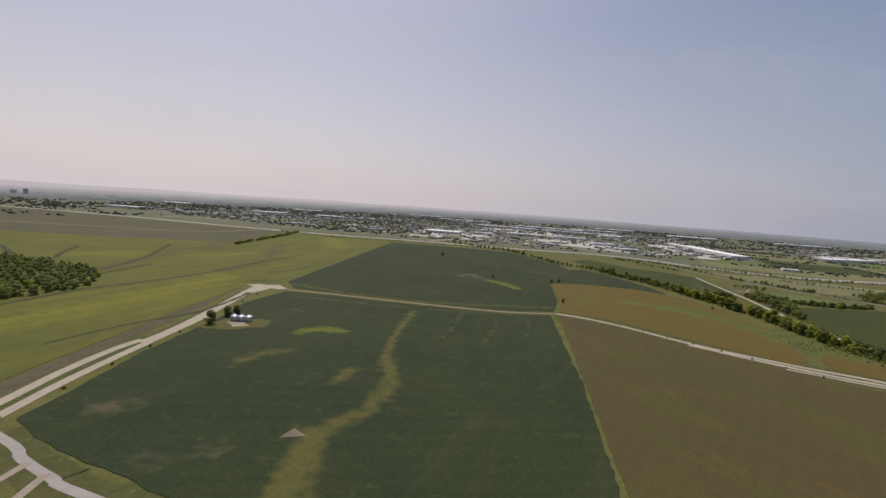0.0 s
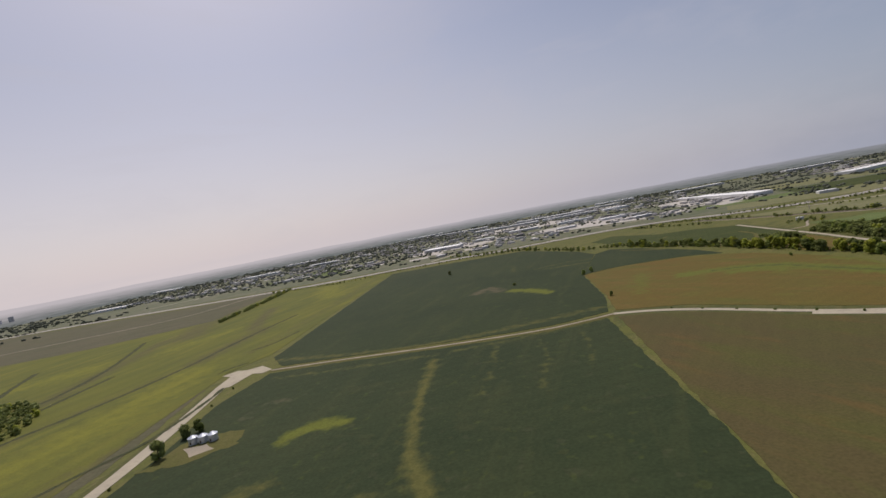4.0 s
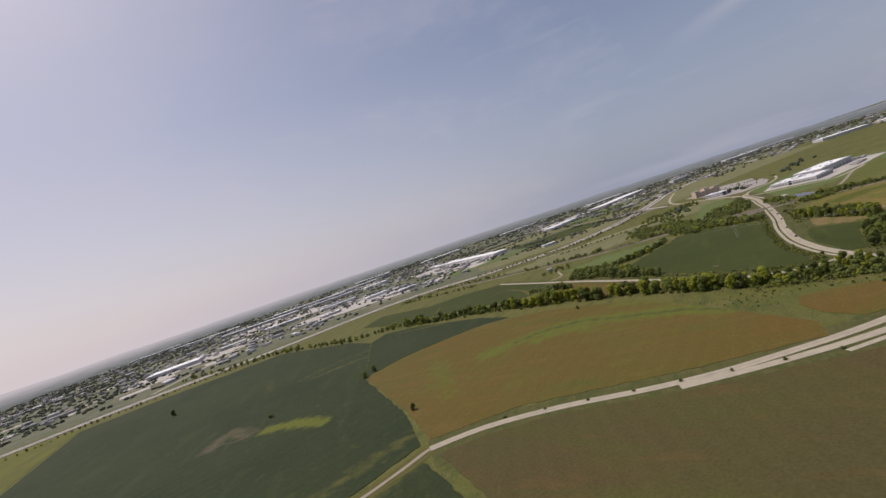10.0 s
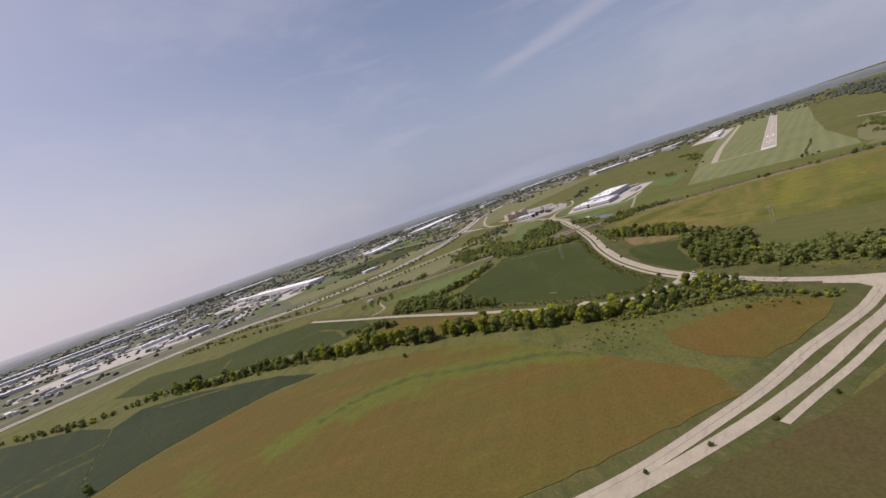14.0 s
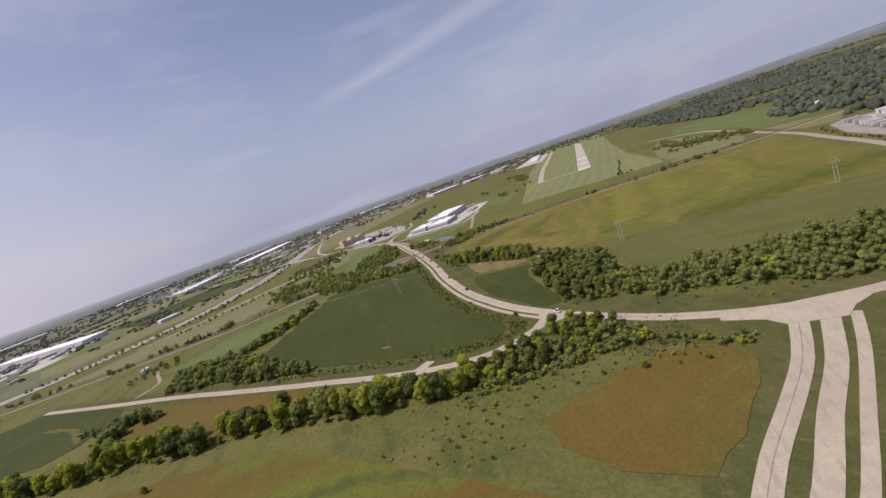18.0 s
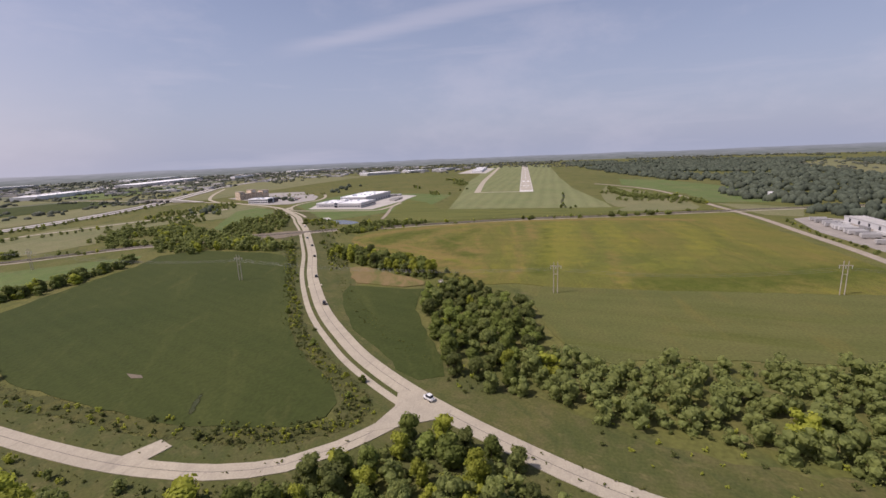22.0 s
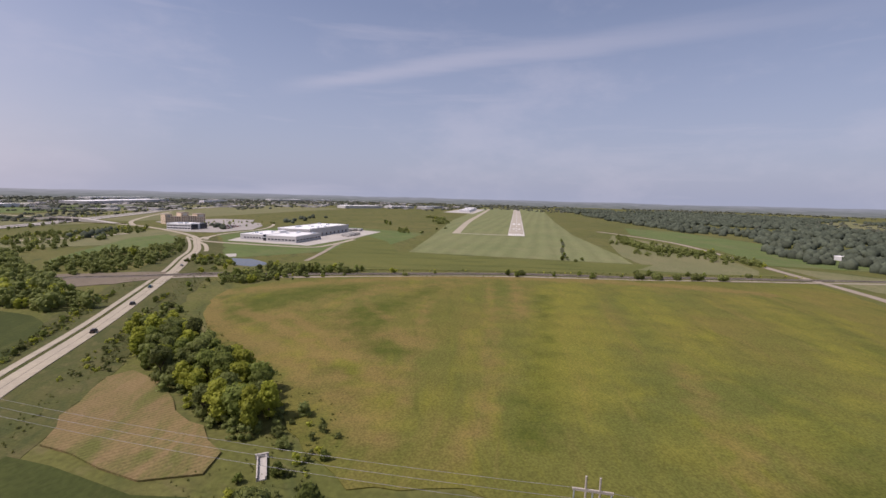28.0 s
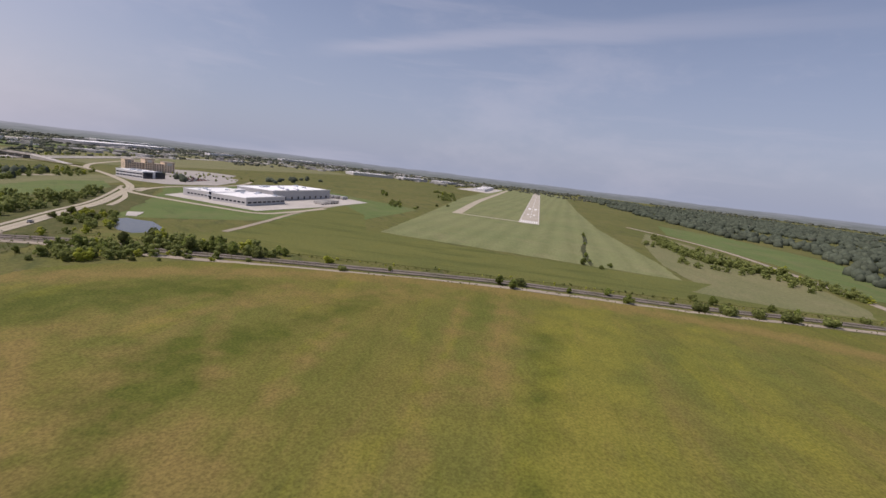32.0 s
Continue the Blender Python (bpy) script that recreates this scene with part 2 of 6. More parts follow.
SOY_YELLOW = surface("ripening_soybeans", (0.112, 0.115, 0.021), (0.090, 0.100, 0.022), (0.140, 0.132, 0.022), 170, 45, 2.0, rows=(15, 30, 0.04), contrast=0.12, extra=((220, 60, 78, (0.078, 0.090, 0.022), 0.5, 0.66, 0.7), (160, 30, 80, (0.155, 0.145, 0.024), 0.52, 0.68, 0.6), (60, 9, 80, (0.10, 0.095, 0.030), 0.56, 0.7, 0.5)), stains=(("dull", (0.090, 0.082, 0.034), 0.85), ("bright", (0.165, 0.160, 0.022), 0.8)))
SOY_DARK = surface("dark_soybeans", (0.026, 0.038, 0.016), (0.033, 0.045, 0.018), (0.042, 0.050, 0.020), 160, 40, 1.6, rows=(75, 14, 0.03), mixc=0.4, contrast=0.18, extra=((150, 22, 76, (0.050, 0.058, 0.022), 0.54, 0.72, 0.6), (60, 40, 0, (0.075, 0.070, 0.026), 0.62, 0.78, 0.5)), stains=(("pale", (0.098, 0.095, 0.027), 0.9), ("weed", (0.110, 0.122, 0.020), 0.95), ("bare", (0.12, 0.10, 0.06), 0.7)))
SOY_GREEN = surface("green_soybeans", (0.040, 0.053, 0.013), (0.048, 0.060, 0.015), (0.058, 0.068, 0.018), 110, 26, 1.4, rows=(20, 9, 0.03), mixc=0.4, contrast=0.18, extra=((120, 16, 35, (0.072, 0.082, 0.022), 0.55, 0.72, 0.55), (45, 12, 20, (0.085, 0.088, 0.026), 0.6, 0.74, 0.6)))
SOY_BROWN = surface("turning_soybeans", (0.120, 0.080, 0.020), (0.108, 0.086, 0.021), (0.094, 0.094, 0.022), 130, 40, 1.4, rows=(60, 12, 0.02), mixc=0.5, contrast=0.18, extra=((110, 30, 130, (0.080, 0.090, 0.018), 0.52, 0.68, 0.6), (80, 20, 135, (0.140, 0.090, 0.028), 0.52, 0.68, 0.7), (50, 12, 130, (0.125, 0.118, 0.022), 0.56, 0.72, 0.6)), stains=(("wet", (0.105, 0.122, 0.022), 0.9), ("damp", (0.062, 0.074, 0.022), 0.8)))
SOY_RUST = surface("rust_brown_soybeans", (0.082, 0.064, 0.026), (0.075, 0.066, 0.025), (0.085, 0.080, 0.022), 120, 40, 1.4, rows=(30, 12, 0.02), mixc=0.4, contrast=0.18, extra=((120, 30, 120, (0.075, 0.080, 0.020), 0.5, 0.68, 0.7), (60, 18, 125, (0.120, 0.075, 0.026), 0.55, 0.7, 0.6)))
SOY_MIX = surface("mottled_soybeans", (0.105, 0.112, 0.024), (0.131, 0.121, 0.027), (0.156, 0.127, 0.032), 120, 38, 0.62, rows=(5, 22, 0.03), mixc=0.55, contrast=0.34, bump=0.2, extra=((170, 40, 8, (0.083, 0.098, 0.017), 0.5, 0.66, 0.7), (120, 16, 6, (0.171, 0.129, 0.040), 0.54, 0.7, 0.45), (60, 14, 10, (0.167, 0.161, 0.020), 0.55, 0.7, 0.6), (70, 6, 4, (0.177, 0.134, 0.043), 0.57, 0.7, 0.4), (45, 6, 20, (0.075, 0.087, 0.015), 0.56, 0.7, 0.6)), stains=(("lush", (0.066, 0.081, 0.011), 0.85), ("yellow", (0.190, 0.176, 0.027), 0.52), ("tan", (0.193, 0.138, 0.047), 0.7)))
SOY_OLIVE = surface("olive_soybeans", (0.094, 0.102, 0.031), (0.108, 0.110, 0.034), (0.124, 0.116, 0.039), 80, 22, 1.1, rows=(5, 18, 0.03), mixc=0.5, contrast=0.2, extra=((90, 12, 84, (0.080, 0.090, 0.020), 0.52, 0.68, 0.7), (50, 14, 10, (0.14, 0.12, 0.034), 0.56, 0.7, 0.5)))
CORN_DRY = surface("dry_corn", (0.205, 0.148, 0.068), (0.175, 0.128, 0.058), (0.135, 0.118, 0.040), 30, 8, 0.6, contrast=0.25, rows=(124, 1.5, 0.10), extra=((34, 10, 20, (0.100, 0.110, 0.028), 0.47, 0.62, 0.85), (8, 3, 40, (0.21, 0.15, 0.08), 0.56, 0.7, 0.5),))
FALLOW = surface("fallow_field", (0.088, 0.084, 0.045), (0.104, 0.092, 0.054), (0.075, 0.076, 0.042), 150, 30, 2.5, extra=((120, 18, 20, (0.07, 0.072, 0.04), 0.5, 0.66, 0.6),))
WATERWAY = surface("grassed_waterway", (0.086, 0.086, 0.023), (0.104, 0.096, 0.029), (0.122, 0.104, 0.042), 30, 7, 1.0)
WATERWAY_SOFT = surface("grassed_waterway_edge", (0.086, 0.086, 0.023), (0.104, 0.096, 0.029), (0.122, 0.104, 0.042), 30, 7, 1.0, soft=1.0)
BRUSH = surface("low_brush", (0.056, 0.064, 0.021), (0.078, 0.078, 0.025), (0.118, 0.106, 0.030), 12, 4, 0.7, soft=1.0, bump=0.8)
STREAK = surface("dark_swale_grass", (0.052, 0.058, 0.024), (0.044, 0.053, 0.024), (0.09, 0.075, 0.035), 20, 6, 1.0, soft=0.95)
CONCRETE = surface("concrete_paving", (0.40, 0.352, 0.262), (0.36, 0.318, 0.242), (0.29, 0.258, 0.20), 30, 5, 0.5, rough=0.85, bump=0.1, contrast=0.12, extra=((14, 2, 0, (0.24, 0.21, 0.17), 0.55, 0.7, 0.5),))
DEPOT_PAVING = surface("worn_depot_paving", (0.31, 0.28, 0.24), (0.27, 0.245, 0.21), (0.22, 0.195, 0.165), 18, 5, 0.6, rough=0.88, bump=0.1, contrast=0.15, extra=((40, 5, 0, (0.22, 0.20, 0.175), 0.5, 0.68, 0.6),))
DEPOT_ROOF = surface("weathered_pale_roofing", (0.46, 0.44, 0.405), (0.40, 0.38, 0.35), (0.33, 0.31, 0.285), 14, 4, 0.6, rough=0.7, bump=0.05, contrast=0.1)
TRAILER_SHELL = surface("weathered_trailer_shell", (0.42, 0.41, 0.39), (0.36, 0.35, 0.335), (0.30, 0.28, 0.255), 6, 1.5, 0.4, rough=0.6, bump=0.05, contrast=0.1, own=0.4)
PALE = surface("pale_yard_paving", (0.46, 0.43, 0.38), (0.40, 0.37, 0.33), (0.32, 0.30, 0.28), 25, 6, 0.6, rough=0.85, bump=0.1, contrast=0.1)
ASPHALT = surface("worn_paving", (0.30, 0.28, 0.25), (0.35, 0.325, 0.29), (0.24, 0.225, 0.20), 40, 6, 0.5, rough=0.85, bump=0.1, contrast=0.1)
GRAVEL = surface("gravel", (0.33, 0.28, 0.215), (0.28, 0.245, 0.19), (0.24, 0.20, 0.15), 25, 4, 0.4, contrast=0.15)
DIRT = surface("dry_soil", (0.20, 0.165, 0.12), (0.165, 0.135, 0.10), (0.12, 0.11, 0.07), 20, 4, 0.6)
RAIL_SOIL = surface("rail_soil", (0.175, 0.148, 0.125), (0.15, 0.13, 0.105), (0.10, 0.10, 0.055), 22, 7, 0.6, mixc=0.6)
BALLAST = surface("rail_ballast", (0.165, 0.140, 0.120), (0.19, 0.165, 0.14), (0.10, 0.10, 0.05), 20, 6, 0.5, mixc=0.8)
STEEL = surface("dark_rail_steel", (0.10, 0.08, 0.07), (0.14, 0.12, 0.10), None, 5, 1, 0.2, rough=0.5, metal=0.7)
RUNWAY_PAVING = surface("pale_runway_concrete", (0.42, 0.375, 0.30), (0.37, 0.335, 0.275), (0.30, 0.275, 0.23), 40, 6, 0.5, rough=0.85, bump=0.1, contrast=0.1, extra=((90, 3, 5, (0.26, 0.24, 0.20), 0.52, 0.7, 0.5),))
PAINT = surface("white_runway_paint", (0.72, 0.71, 0.68), (0.62, 0.61, 0.58), (0.5, 0.49, 0.46), 8, 2, 0.3, bump=0.0)
MEMBRANE = surface("white_roof_membrane", (0.80, 0.79, 0.77), (0.74, 0.735, 0.72), (0.66, 0.66, 0.65), 25, 5, 0.8, rough=0.6, bump=0.05, contrast=0.06, own=0.12)
PANEL = surface("pale_wall_panel", (0.56, 0.55, 0.54), (0.50, 0.49, 0.49), None, 20, 4, 0.8, rough=0.6, bump=0.05, contrast=0.06, own=0.3)
GLASS_DARK = surface("dark_tinted_glazing", (0.02, 0.025, 0.04), (0.03, 0.035, 0.05), None, 6, 2, 0.5, rough=0.12, bump=0.0, spec=0.6)
BEIGE = surface("beige_stucco", (0.64, 0.50, 0.36), (0.68, 0.56, 0.43), (0.50, 0.37, 0.27), 12, 3, 0.4, contrast=0.08)
TAN_ROOF = surface("tan_roof", (0.40, 0.34, 0.28), (0.34, 0.29, 0.25), None, 9, 2, 0.4, own=0.2)
SHINGLE = surface("grey_shingle_roof", (0.20, 0.19, 0.19), (0.27, 0.25, 0.24), None, 6, 1.5, 0.3, own=0.45)
SIDING = surface("house_siding", (0.52, 0.50, 0.46), (0.45, 0.43, 0.40), None, 6, 1.5, 0.3, own=0.35, contrast=0.08)
GALVANISED = surface("galvanised_steel", (0.62, 0.65, 0.70), (0.52, 0.55, 0.60), None, 3, 0.8, 0.2, rough=0.35, metal=0.6, bump=0.05)
WOOD_POLE = surface("weathered_pole_timber", (0.42, 0.38, 0.32), (0.36, 0.32, 0.27), None, 3, 0.8, 0.15)
WIRE = surface("aluminium_wire", (0.20, 0.20, 0.20), (0.26, 0.26, 0.26), None, 5, 1, 0.2, rough=0.5, metal=0.6, bump=0.0)
BARK = surface("tree_bark", (0.10, 0.075, 0.05), (0.07, 0.055, 0.04), None, 2, 0.5, 0.15, bump=0.6)
LEAF = surface("green_foliage", (0.172, 0.216, 0.052), (0.200, 0.238, 0.055), (0.228, 0.244, 0.058), 5, 1.6, 0.55, rough=0.6, own=0.38, bump=0.5, contrast=0.24, leafy=0.5, island=0.12)
LEAF_DARK = surface("dark_foliage", (0.166, 0.196, 0.062), (0.190, 0.214, 0.064), (0.214, 0.230, 0.062), 5, 1.6, 0.55, rough=0.6, own=0.38, bump=0.5, contrast=0.24, leafy=0.5, island=0.15)
LEAF_YELLOW = surface("yellowing_foliage", (0.315, 0.345, 0.050), (0.350, 0.360, 0.052), (0.270, 0.315, 0.050), 5, 1.6, 0.55, rough=0.6, own=0.25, bump=0.5, contrast=0.24, leafy=0.5)
WEED = surface("weeds_and_brush", (0.095, 0.115, 0.028), (0.125, 0.13, 0.032), (0.16, 0.145, 0.05), 20, 4, 0.5, bump=0.0, leafy=0.3)
# Distance haze is mixed into both base colours as a muted grey cast.
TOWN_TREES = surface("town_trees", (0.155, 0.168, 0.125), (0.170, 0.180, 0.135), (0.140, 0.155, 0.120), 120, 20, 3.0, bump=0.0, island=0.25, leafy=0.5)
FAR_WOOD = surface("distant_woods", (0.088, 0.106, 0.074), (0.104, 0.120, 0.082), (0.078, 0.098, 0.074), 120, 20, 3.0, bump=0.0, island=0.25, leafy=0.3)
TOWN_ROOF = surface("town_roofs", (0.42, 0.40, 0.38), (0.30, 0.29, 0.29), (0.55, 0.53, 0.50), 60, 20, 2.0, bump=0.0, island=0.55, mixc=0.8)
TOWN_LAND = surface("town_lots", (0.100, 0.114, 0.062), (0.128, 0.132, 0.078), (0.17, 0.155, 0.125), 90, 26, 6.0, bump=0.0, mixc=0.7, extra=((260, 60, 10, (0.085, 0.10, 0.055), 0.5, 0.62, 0.7), (140, 40, 100, (0.165, 0.155, 0.095), 0.54, 0.68, 0.7)))
MEADOW_PALE = surface("pale_hay_meadow", (0.165, 0.160, 0.075), (0.145, 0.150, 0.068), (0.19, 0.17, 0.09), 110, 24, 1.6, extra=((120, 30, 10, (0.12, 0.128, 0.055), 0.5, 0.66, 0.7), (80, 14, 15, (0.20, 0.175, 0.09), 0.54, 0.7, 0.6)))
WATER = surface("pond_water", (0.06, 0.065, 0.06), (0.08, 0.08, 0.07), None, 30, 8, 1.5, rough=0.15, bump=0.1, spec=0.45)
RUBBER = surface("black_rubber", (0.02, 0.02, 0.02), (0.03, 0.03, 0.03), None, 1, 0.3, 0.1, bump=0.0)


def haze_material():
    """Glowing land near the horizon, summer haze painted into its colour: paler with height and towards the sun's side.
    """
    m = bpy.data.materials.new("hazy_distance")
    m.use_nodes = True
    t = m.node_tree
    t.nodes.clear()

    def node(kind):
        return t.nodes.new(kind)

    def ranged(value, lo, hi):
        r = node("ShaderNodeMapRange")
        r.inputs["From Min"].default_value, r.inputs["From Max"].default_value = lo, hi
        t.links.new(value, r.inputs["Value"])
        return r.outputs[0]

    def blend(fac, x, y):
        n = node("ShaderNodeMix")
        n.data_type = "RGBA"
        for sock, v in (("Factor", fac), ("A", x), ("B", y)):
            if isinstance(v, tuple):
                n.inputs[sock].default_value = (*v, 1)
            else:
                t.links.new(v, n.inputs[sock])
        return n.outputs["Result"]

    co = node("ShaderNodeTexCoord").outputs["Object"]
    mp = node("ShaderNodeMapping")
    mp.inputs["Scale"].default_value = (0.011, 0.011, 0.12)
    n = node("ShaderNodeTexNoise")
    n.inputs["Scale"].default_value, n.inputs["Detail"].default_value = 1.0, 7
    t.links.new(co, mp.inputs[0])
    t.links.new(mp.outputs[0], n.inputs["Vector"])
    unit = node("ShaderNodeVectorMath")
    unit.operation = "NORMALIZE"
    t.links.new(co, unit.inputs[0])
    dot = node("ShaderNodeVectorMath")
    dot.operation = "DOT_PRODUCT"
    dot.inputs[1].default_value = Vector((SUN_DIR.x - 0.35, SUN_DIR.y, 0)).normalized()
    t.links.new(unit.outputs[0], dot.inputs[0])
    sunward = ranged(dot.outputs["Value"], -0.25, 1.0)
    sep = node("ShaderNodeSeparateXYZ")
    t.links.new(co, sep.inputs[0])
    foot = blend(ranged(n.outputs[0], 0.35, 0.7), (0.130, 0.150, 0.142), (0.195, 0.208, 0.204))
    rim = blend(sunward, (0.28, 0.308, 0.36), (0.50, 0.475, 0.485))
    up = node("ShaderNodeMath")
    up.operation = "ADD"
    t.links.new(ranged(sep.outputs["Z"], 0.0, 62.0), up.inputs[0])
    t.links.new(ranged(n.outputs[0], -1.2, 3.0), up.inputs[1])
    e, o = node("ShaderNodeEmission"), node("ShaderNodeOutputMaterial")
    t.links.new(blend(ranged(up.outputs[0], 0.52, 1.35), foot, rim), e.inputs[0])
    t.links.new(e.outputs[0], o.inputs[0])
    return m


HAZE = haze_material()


# ---------------------------------------------------------------- builders
def linked(name, mesh, material, parent=None, label=""):
    if not mesh.materials:
        mesh.materials.append(material)
    ob = new(name, mesh)
    if parent:
        ob.parent = parent
    if label:
        ob["label"] = label
    return ob


def part(name, bm, material, parent=None, label=""):
    """Links a bmesh as one mesh object, under a thing or a part."""
    bmesh.ops.recalc_face_normals(bm, faces=bm.faces)
    me = bpy.data.meshes.new(name)
    bm.to_mesh(me)
    bm.free()
    return linked(name, me, material, parent, label)


def thing(name, x=0.0, y=0.0, z=0.0, turn=0.0, label="", category="", group="", kind=""):
    ob = new(name)
    ob.matrix_world = pose(x, y, z, 0, 0, turn)
    return tagged(ob, label, category, group, kind)


def smooth(points, step=8.0):
    """A Catmull-Rom line through points, about step metres a piece."""
    p = [Vector((*q, 0)) if len(q) == 2 else Vector(q) for q in points]
    if len(p) < 3:
        n = max(1, int((p[1] - p[0]).length / step))
        return [p[0].lerp(p[1], k / n) for k in range(n + 1)]
    out = []
    for i in range(len(p) - 1):
        a, b, c, d = p[max(i - 1, 0)], p[i], p[i + 1], p[min(i + 2, len(p) - 1)]
        n = max(1, int((c - b).length / step))
        for k in range(n):
            t = k / n
            out.append(0.5 * (2 * b + (c - a) * t + (2 * a - 5 * b + 4 * c - d) * t * t + (3 * b - a - 3 * c + d) * t ** 3))
    return out + [p[-1]]


def sides(line, shift):
    """The line moved sideways, to its left for a positive shift."""
    out = []
    for i, q in enumerate(line):
        d = line[min(i + 1, len(line) - 1)] - line[max(i - 1, 0)]
        d.z = 0
        d.normalize()
        out.append(q + Vector((-d.y, d.x, 0)) * shift)
    return out


def ribbon_bm(line, left, right, z0, z1, ragged=0.0, seed=0):
    bm = bmesh.new()
    rng = random.Random(seed)
    prev = None
    a, b = sides(line, left), sides(line, right)
    for p, q in zip(a, b):
        if ragged:
            p = p + (q - p).normalized() * rng.uniform(-ragged, ragged)
            q = q + (q - p).normalized() * rng.uniform(-ragged, ragged)
        row = [bm.verts.new((p.x, p.y, z0)), bm.verts.new((p.x, p.y, z1)), bm.verts.new((q.x, q.y, z1)), bm.verts.new((q.x, q.y, z0))]
        if prev:
            for k in range(3):
                bm.faces.new((prev[k], prev[k + 1], row[k + 1], row[k]))
        else:
            bm.faces.new(row)
        prev = row
    bm.faces.new(prev[::-1])
    return bm


def ribbon(name, points, width, material, z1=0.3, shift=0.0, step=8.0, kind="structure", label="", category="", ragged=0.0, parent=None):
    bm = ribbon_bm(smooth(points, step), shift + width / 2, shift - width / 2, -0.3, z1, ragged, len(points))
    ob = part(name, bm, material, parent)
    return ob if parent else tagged(ob, label, category, "", kind)


def slab_bm(points, z0, z1, ragged=0.0, step=7.0, seed=3):
    """An upright prism over the outline; ragged: metres by which its edge wanders."""
    rng = random.Random(seed)
    p = [Vector((*q, 0)) for q in points]
    if ragged:
        fine = []
        for a, b in zip(p, p[1:] + p[:1]):
            n = max(1, int((b - a).length / step))
            fine += [a.lerp(b, k / n) + Vector((rng.uniform(-ragged, ragged), rng.uniform(-ragged, ragged), 0)) for k in range(n)]
        p = fine
    bm = bmesh.new()
    lo = [bm.verts.new((q.x, q.y, z0)) for q in p]
    hi = [bm.verts.new((q.x, q.y, z1)) for q in p]
    for a, b, c in geometry.tessellate_polygon([p]):
        bm.faces.new((hi[a], hi[b], hi[c]))
    for k in range(len(p)):
        bm.faces.new((lo[k - 1], lo[k], hi[k], hi[k - 1]))
    return bm


def edged(me, values):
    at = me.attributes.new("edge", "FLOAT", "POINT")
    at.data.foreach_set("value", values)
    return me


def soft_ribbon(name, points, width, material, z, label, category, step=4.0, seed=0):
    """A strip of other growth lying in a crop: it thins out towards both sides and both ends."""
    rng = random.Random(seed + len(points))
    line = smooth(points, step)
    last = len(line) - 1
    wob = [width * (0.5 + 0.22 * noise.noise((q.x / 14, q.y / 14, seed))) for q in line]
    rows = [[q + (b - q) * u for u in (-1, -0.5, 0, 0.5, 1)] for q, b in ((q, s) for q, s in zip(line, [l + (r - l).normalized() * w for l, r, w in zip(line, sides(line, 1.0), wob)]))]
    verts = [(p.x, p.y, z * 0.5) for row in rows for p in row]
    faces = [(i * 5 + k, i * 5 + k + 1, i * 5 + k + 6, i * 5 + k + 5) for i in range(last) for k in range(4)]
    vals = [e * min(1, i / 4, (last - i) / 4) for i in range(last + 1) for e in (0, 0.75, 1, 0.75, 0)]
    me = bpy.data.meshes.new(name)
    me.from_pydata(verts, [], faces)
    return tagged(linked(name, edged(me, vals), material), label, category, "", "structure")


def field(name, points, material, label, height=0.7, ragged=0.9, category="field"):
    ob = part(name, slab_bm(points, -0.2, height * 0.5, ragged, seed=len(points)), material)
    return tagged(ob, label, category, "", "structure")


def off_line(p, line):
    """Distance of p from a chain of points."""
    best = 1e9
    for a, b in zip(line, line[1:]):
        d = b - a
        u = max(0.0, min(1.0, (p - a).dot(d) / max(d.length_squared, 1e-6)))
        best = min(best, (p - a - d * u).length)
    return best


def stained_field(name, points, material, label, height, marks, step=7.0):
    """A field whose crop changes along marks: (attribute, chain of points, half width, weight)."""
    rng = random.Random(len(points))
    edge = []
    p = [Vector(q) for q in points]
    for a, b in zip(p, p[1:] + p[:1]):
        n = max(1, int((b - a).length / 6))
        edge += [a.lerp(b, k / n) + Vector((rng.uniform(-0.9, 0.9), rng.uniform(-0.9, 0.9))) for k in range(n)]
    m = len(edge)
    loop = [tuple(q) for q in edge]
    xs, ys = [q[0] for q in loop], [q[1] for q in loop]
    inner = []
    x = min(xs)
    while x < max(xs):
        y = min(ys)
        while y < max(ys):
            q = (x + rng.uniform(-2, 2), y + rng.uniform(-2, 2))
            hit = False
            for (x0, y0), (x1, y1) in zip(loop, loop[1:] + loop[:1]):
                if (y0 > q[1]) != (y1 > q[1]) and q[0] < (x1 - x0) * (q[1] - y0) / (y1 - y0) + x0:
                    hit = not hit
            if hit:
                inner.append(Vector(q))
            y += step
        x += step
    out = geometry.delaunay_2d_cdt(edge + inner, [], [list(range(m))], 1, 0.01)
    z = height * 0.5
    verts = [(q.x, q.y, z) for q in out[0]]
    faces = [tuple(f) for f in out[2]]
    n = len(verts)
    verts += [(q.x, q.y, -0.2) for q in edge] + [(q.x, q.y, z) for q in edge]
    faces += [(n + k, n + (k + 1) % m, n + m + (k + 1) % m, n + m + k) for k in range(m)]
    me = bpy.data.meshes.new(name)
    me.from_pydata(verts, [], faces)
    values = {}
    for key, chain, half, weight in marks:
        line = [Vector(q) for q in chain]
        if len(line) > 2:
            line = [Vector((q.x, q.y)) for q in smooth(chain, half)]
        vals = values.setdefault(key, np.zeros(len(verts)))
        for k, v in enumerate(verts):
            d = off_line(Vector(v[:2]), line) / half
            if d < 3:
                vals[k] = max(vals[k], weight * math.exp(-d * d))
    for key, vals in values.items():
        at = me.attributes.new(key, "FLOAT", "POINT")
        at.data.foreach_set("value", vals.astype(np.float32))
    return tagged(linked(name, me, material), label, "field", "", "structure")


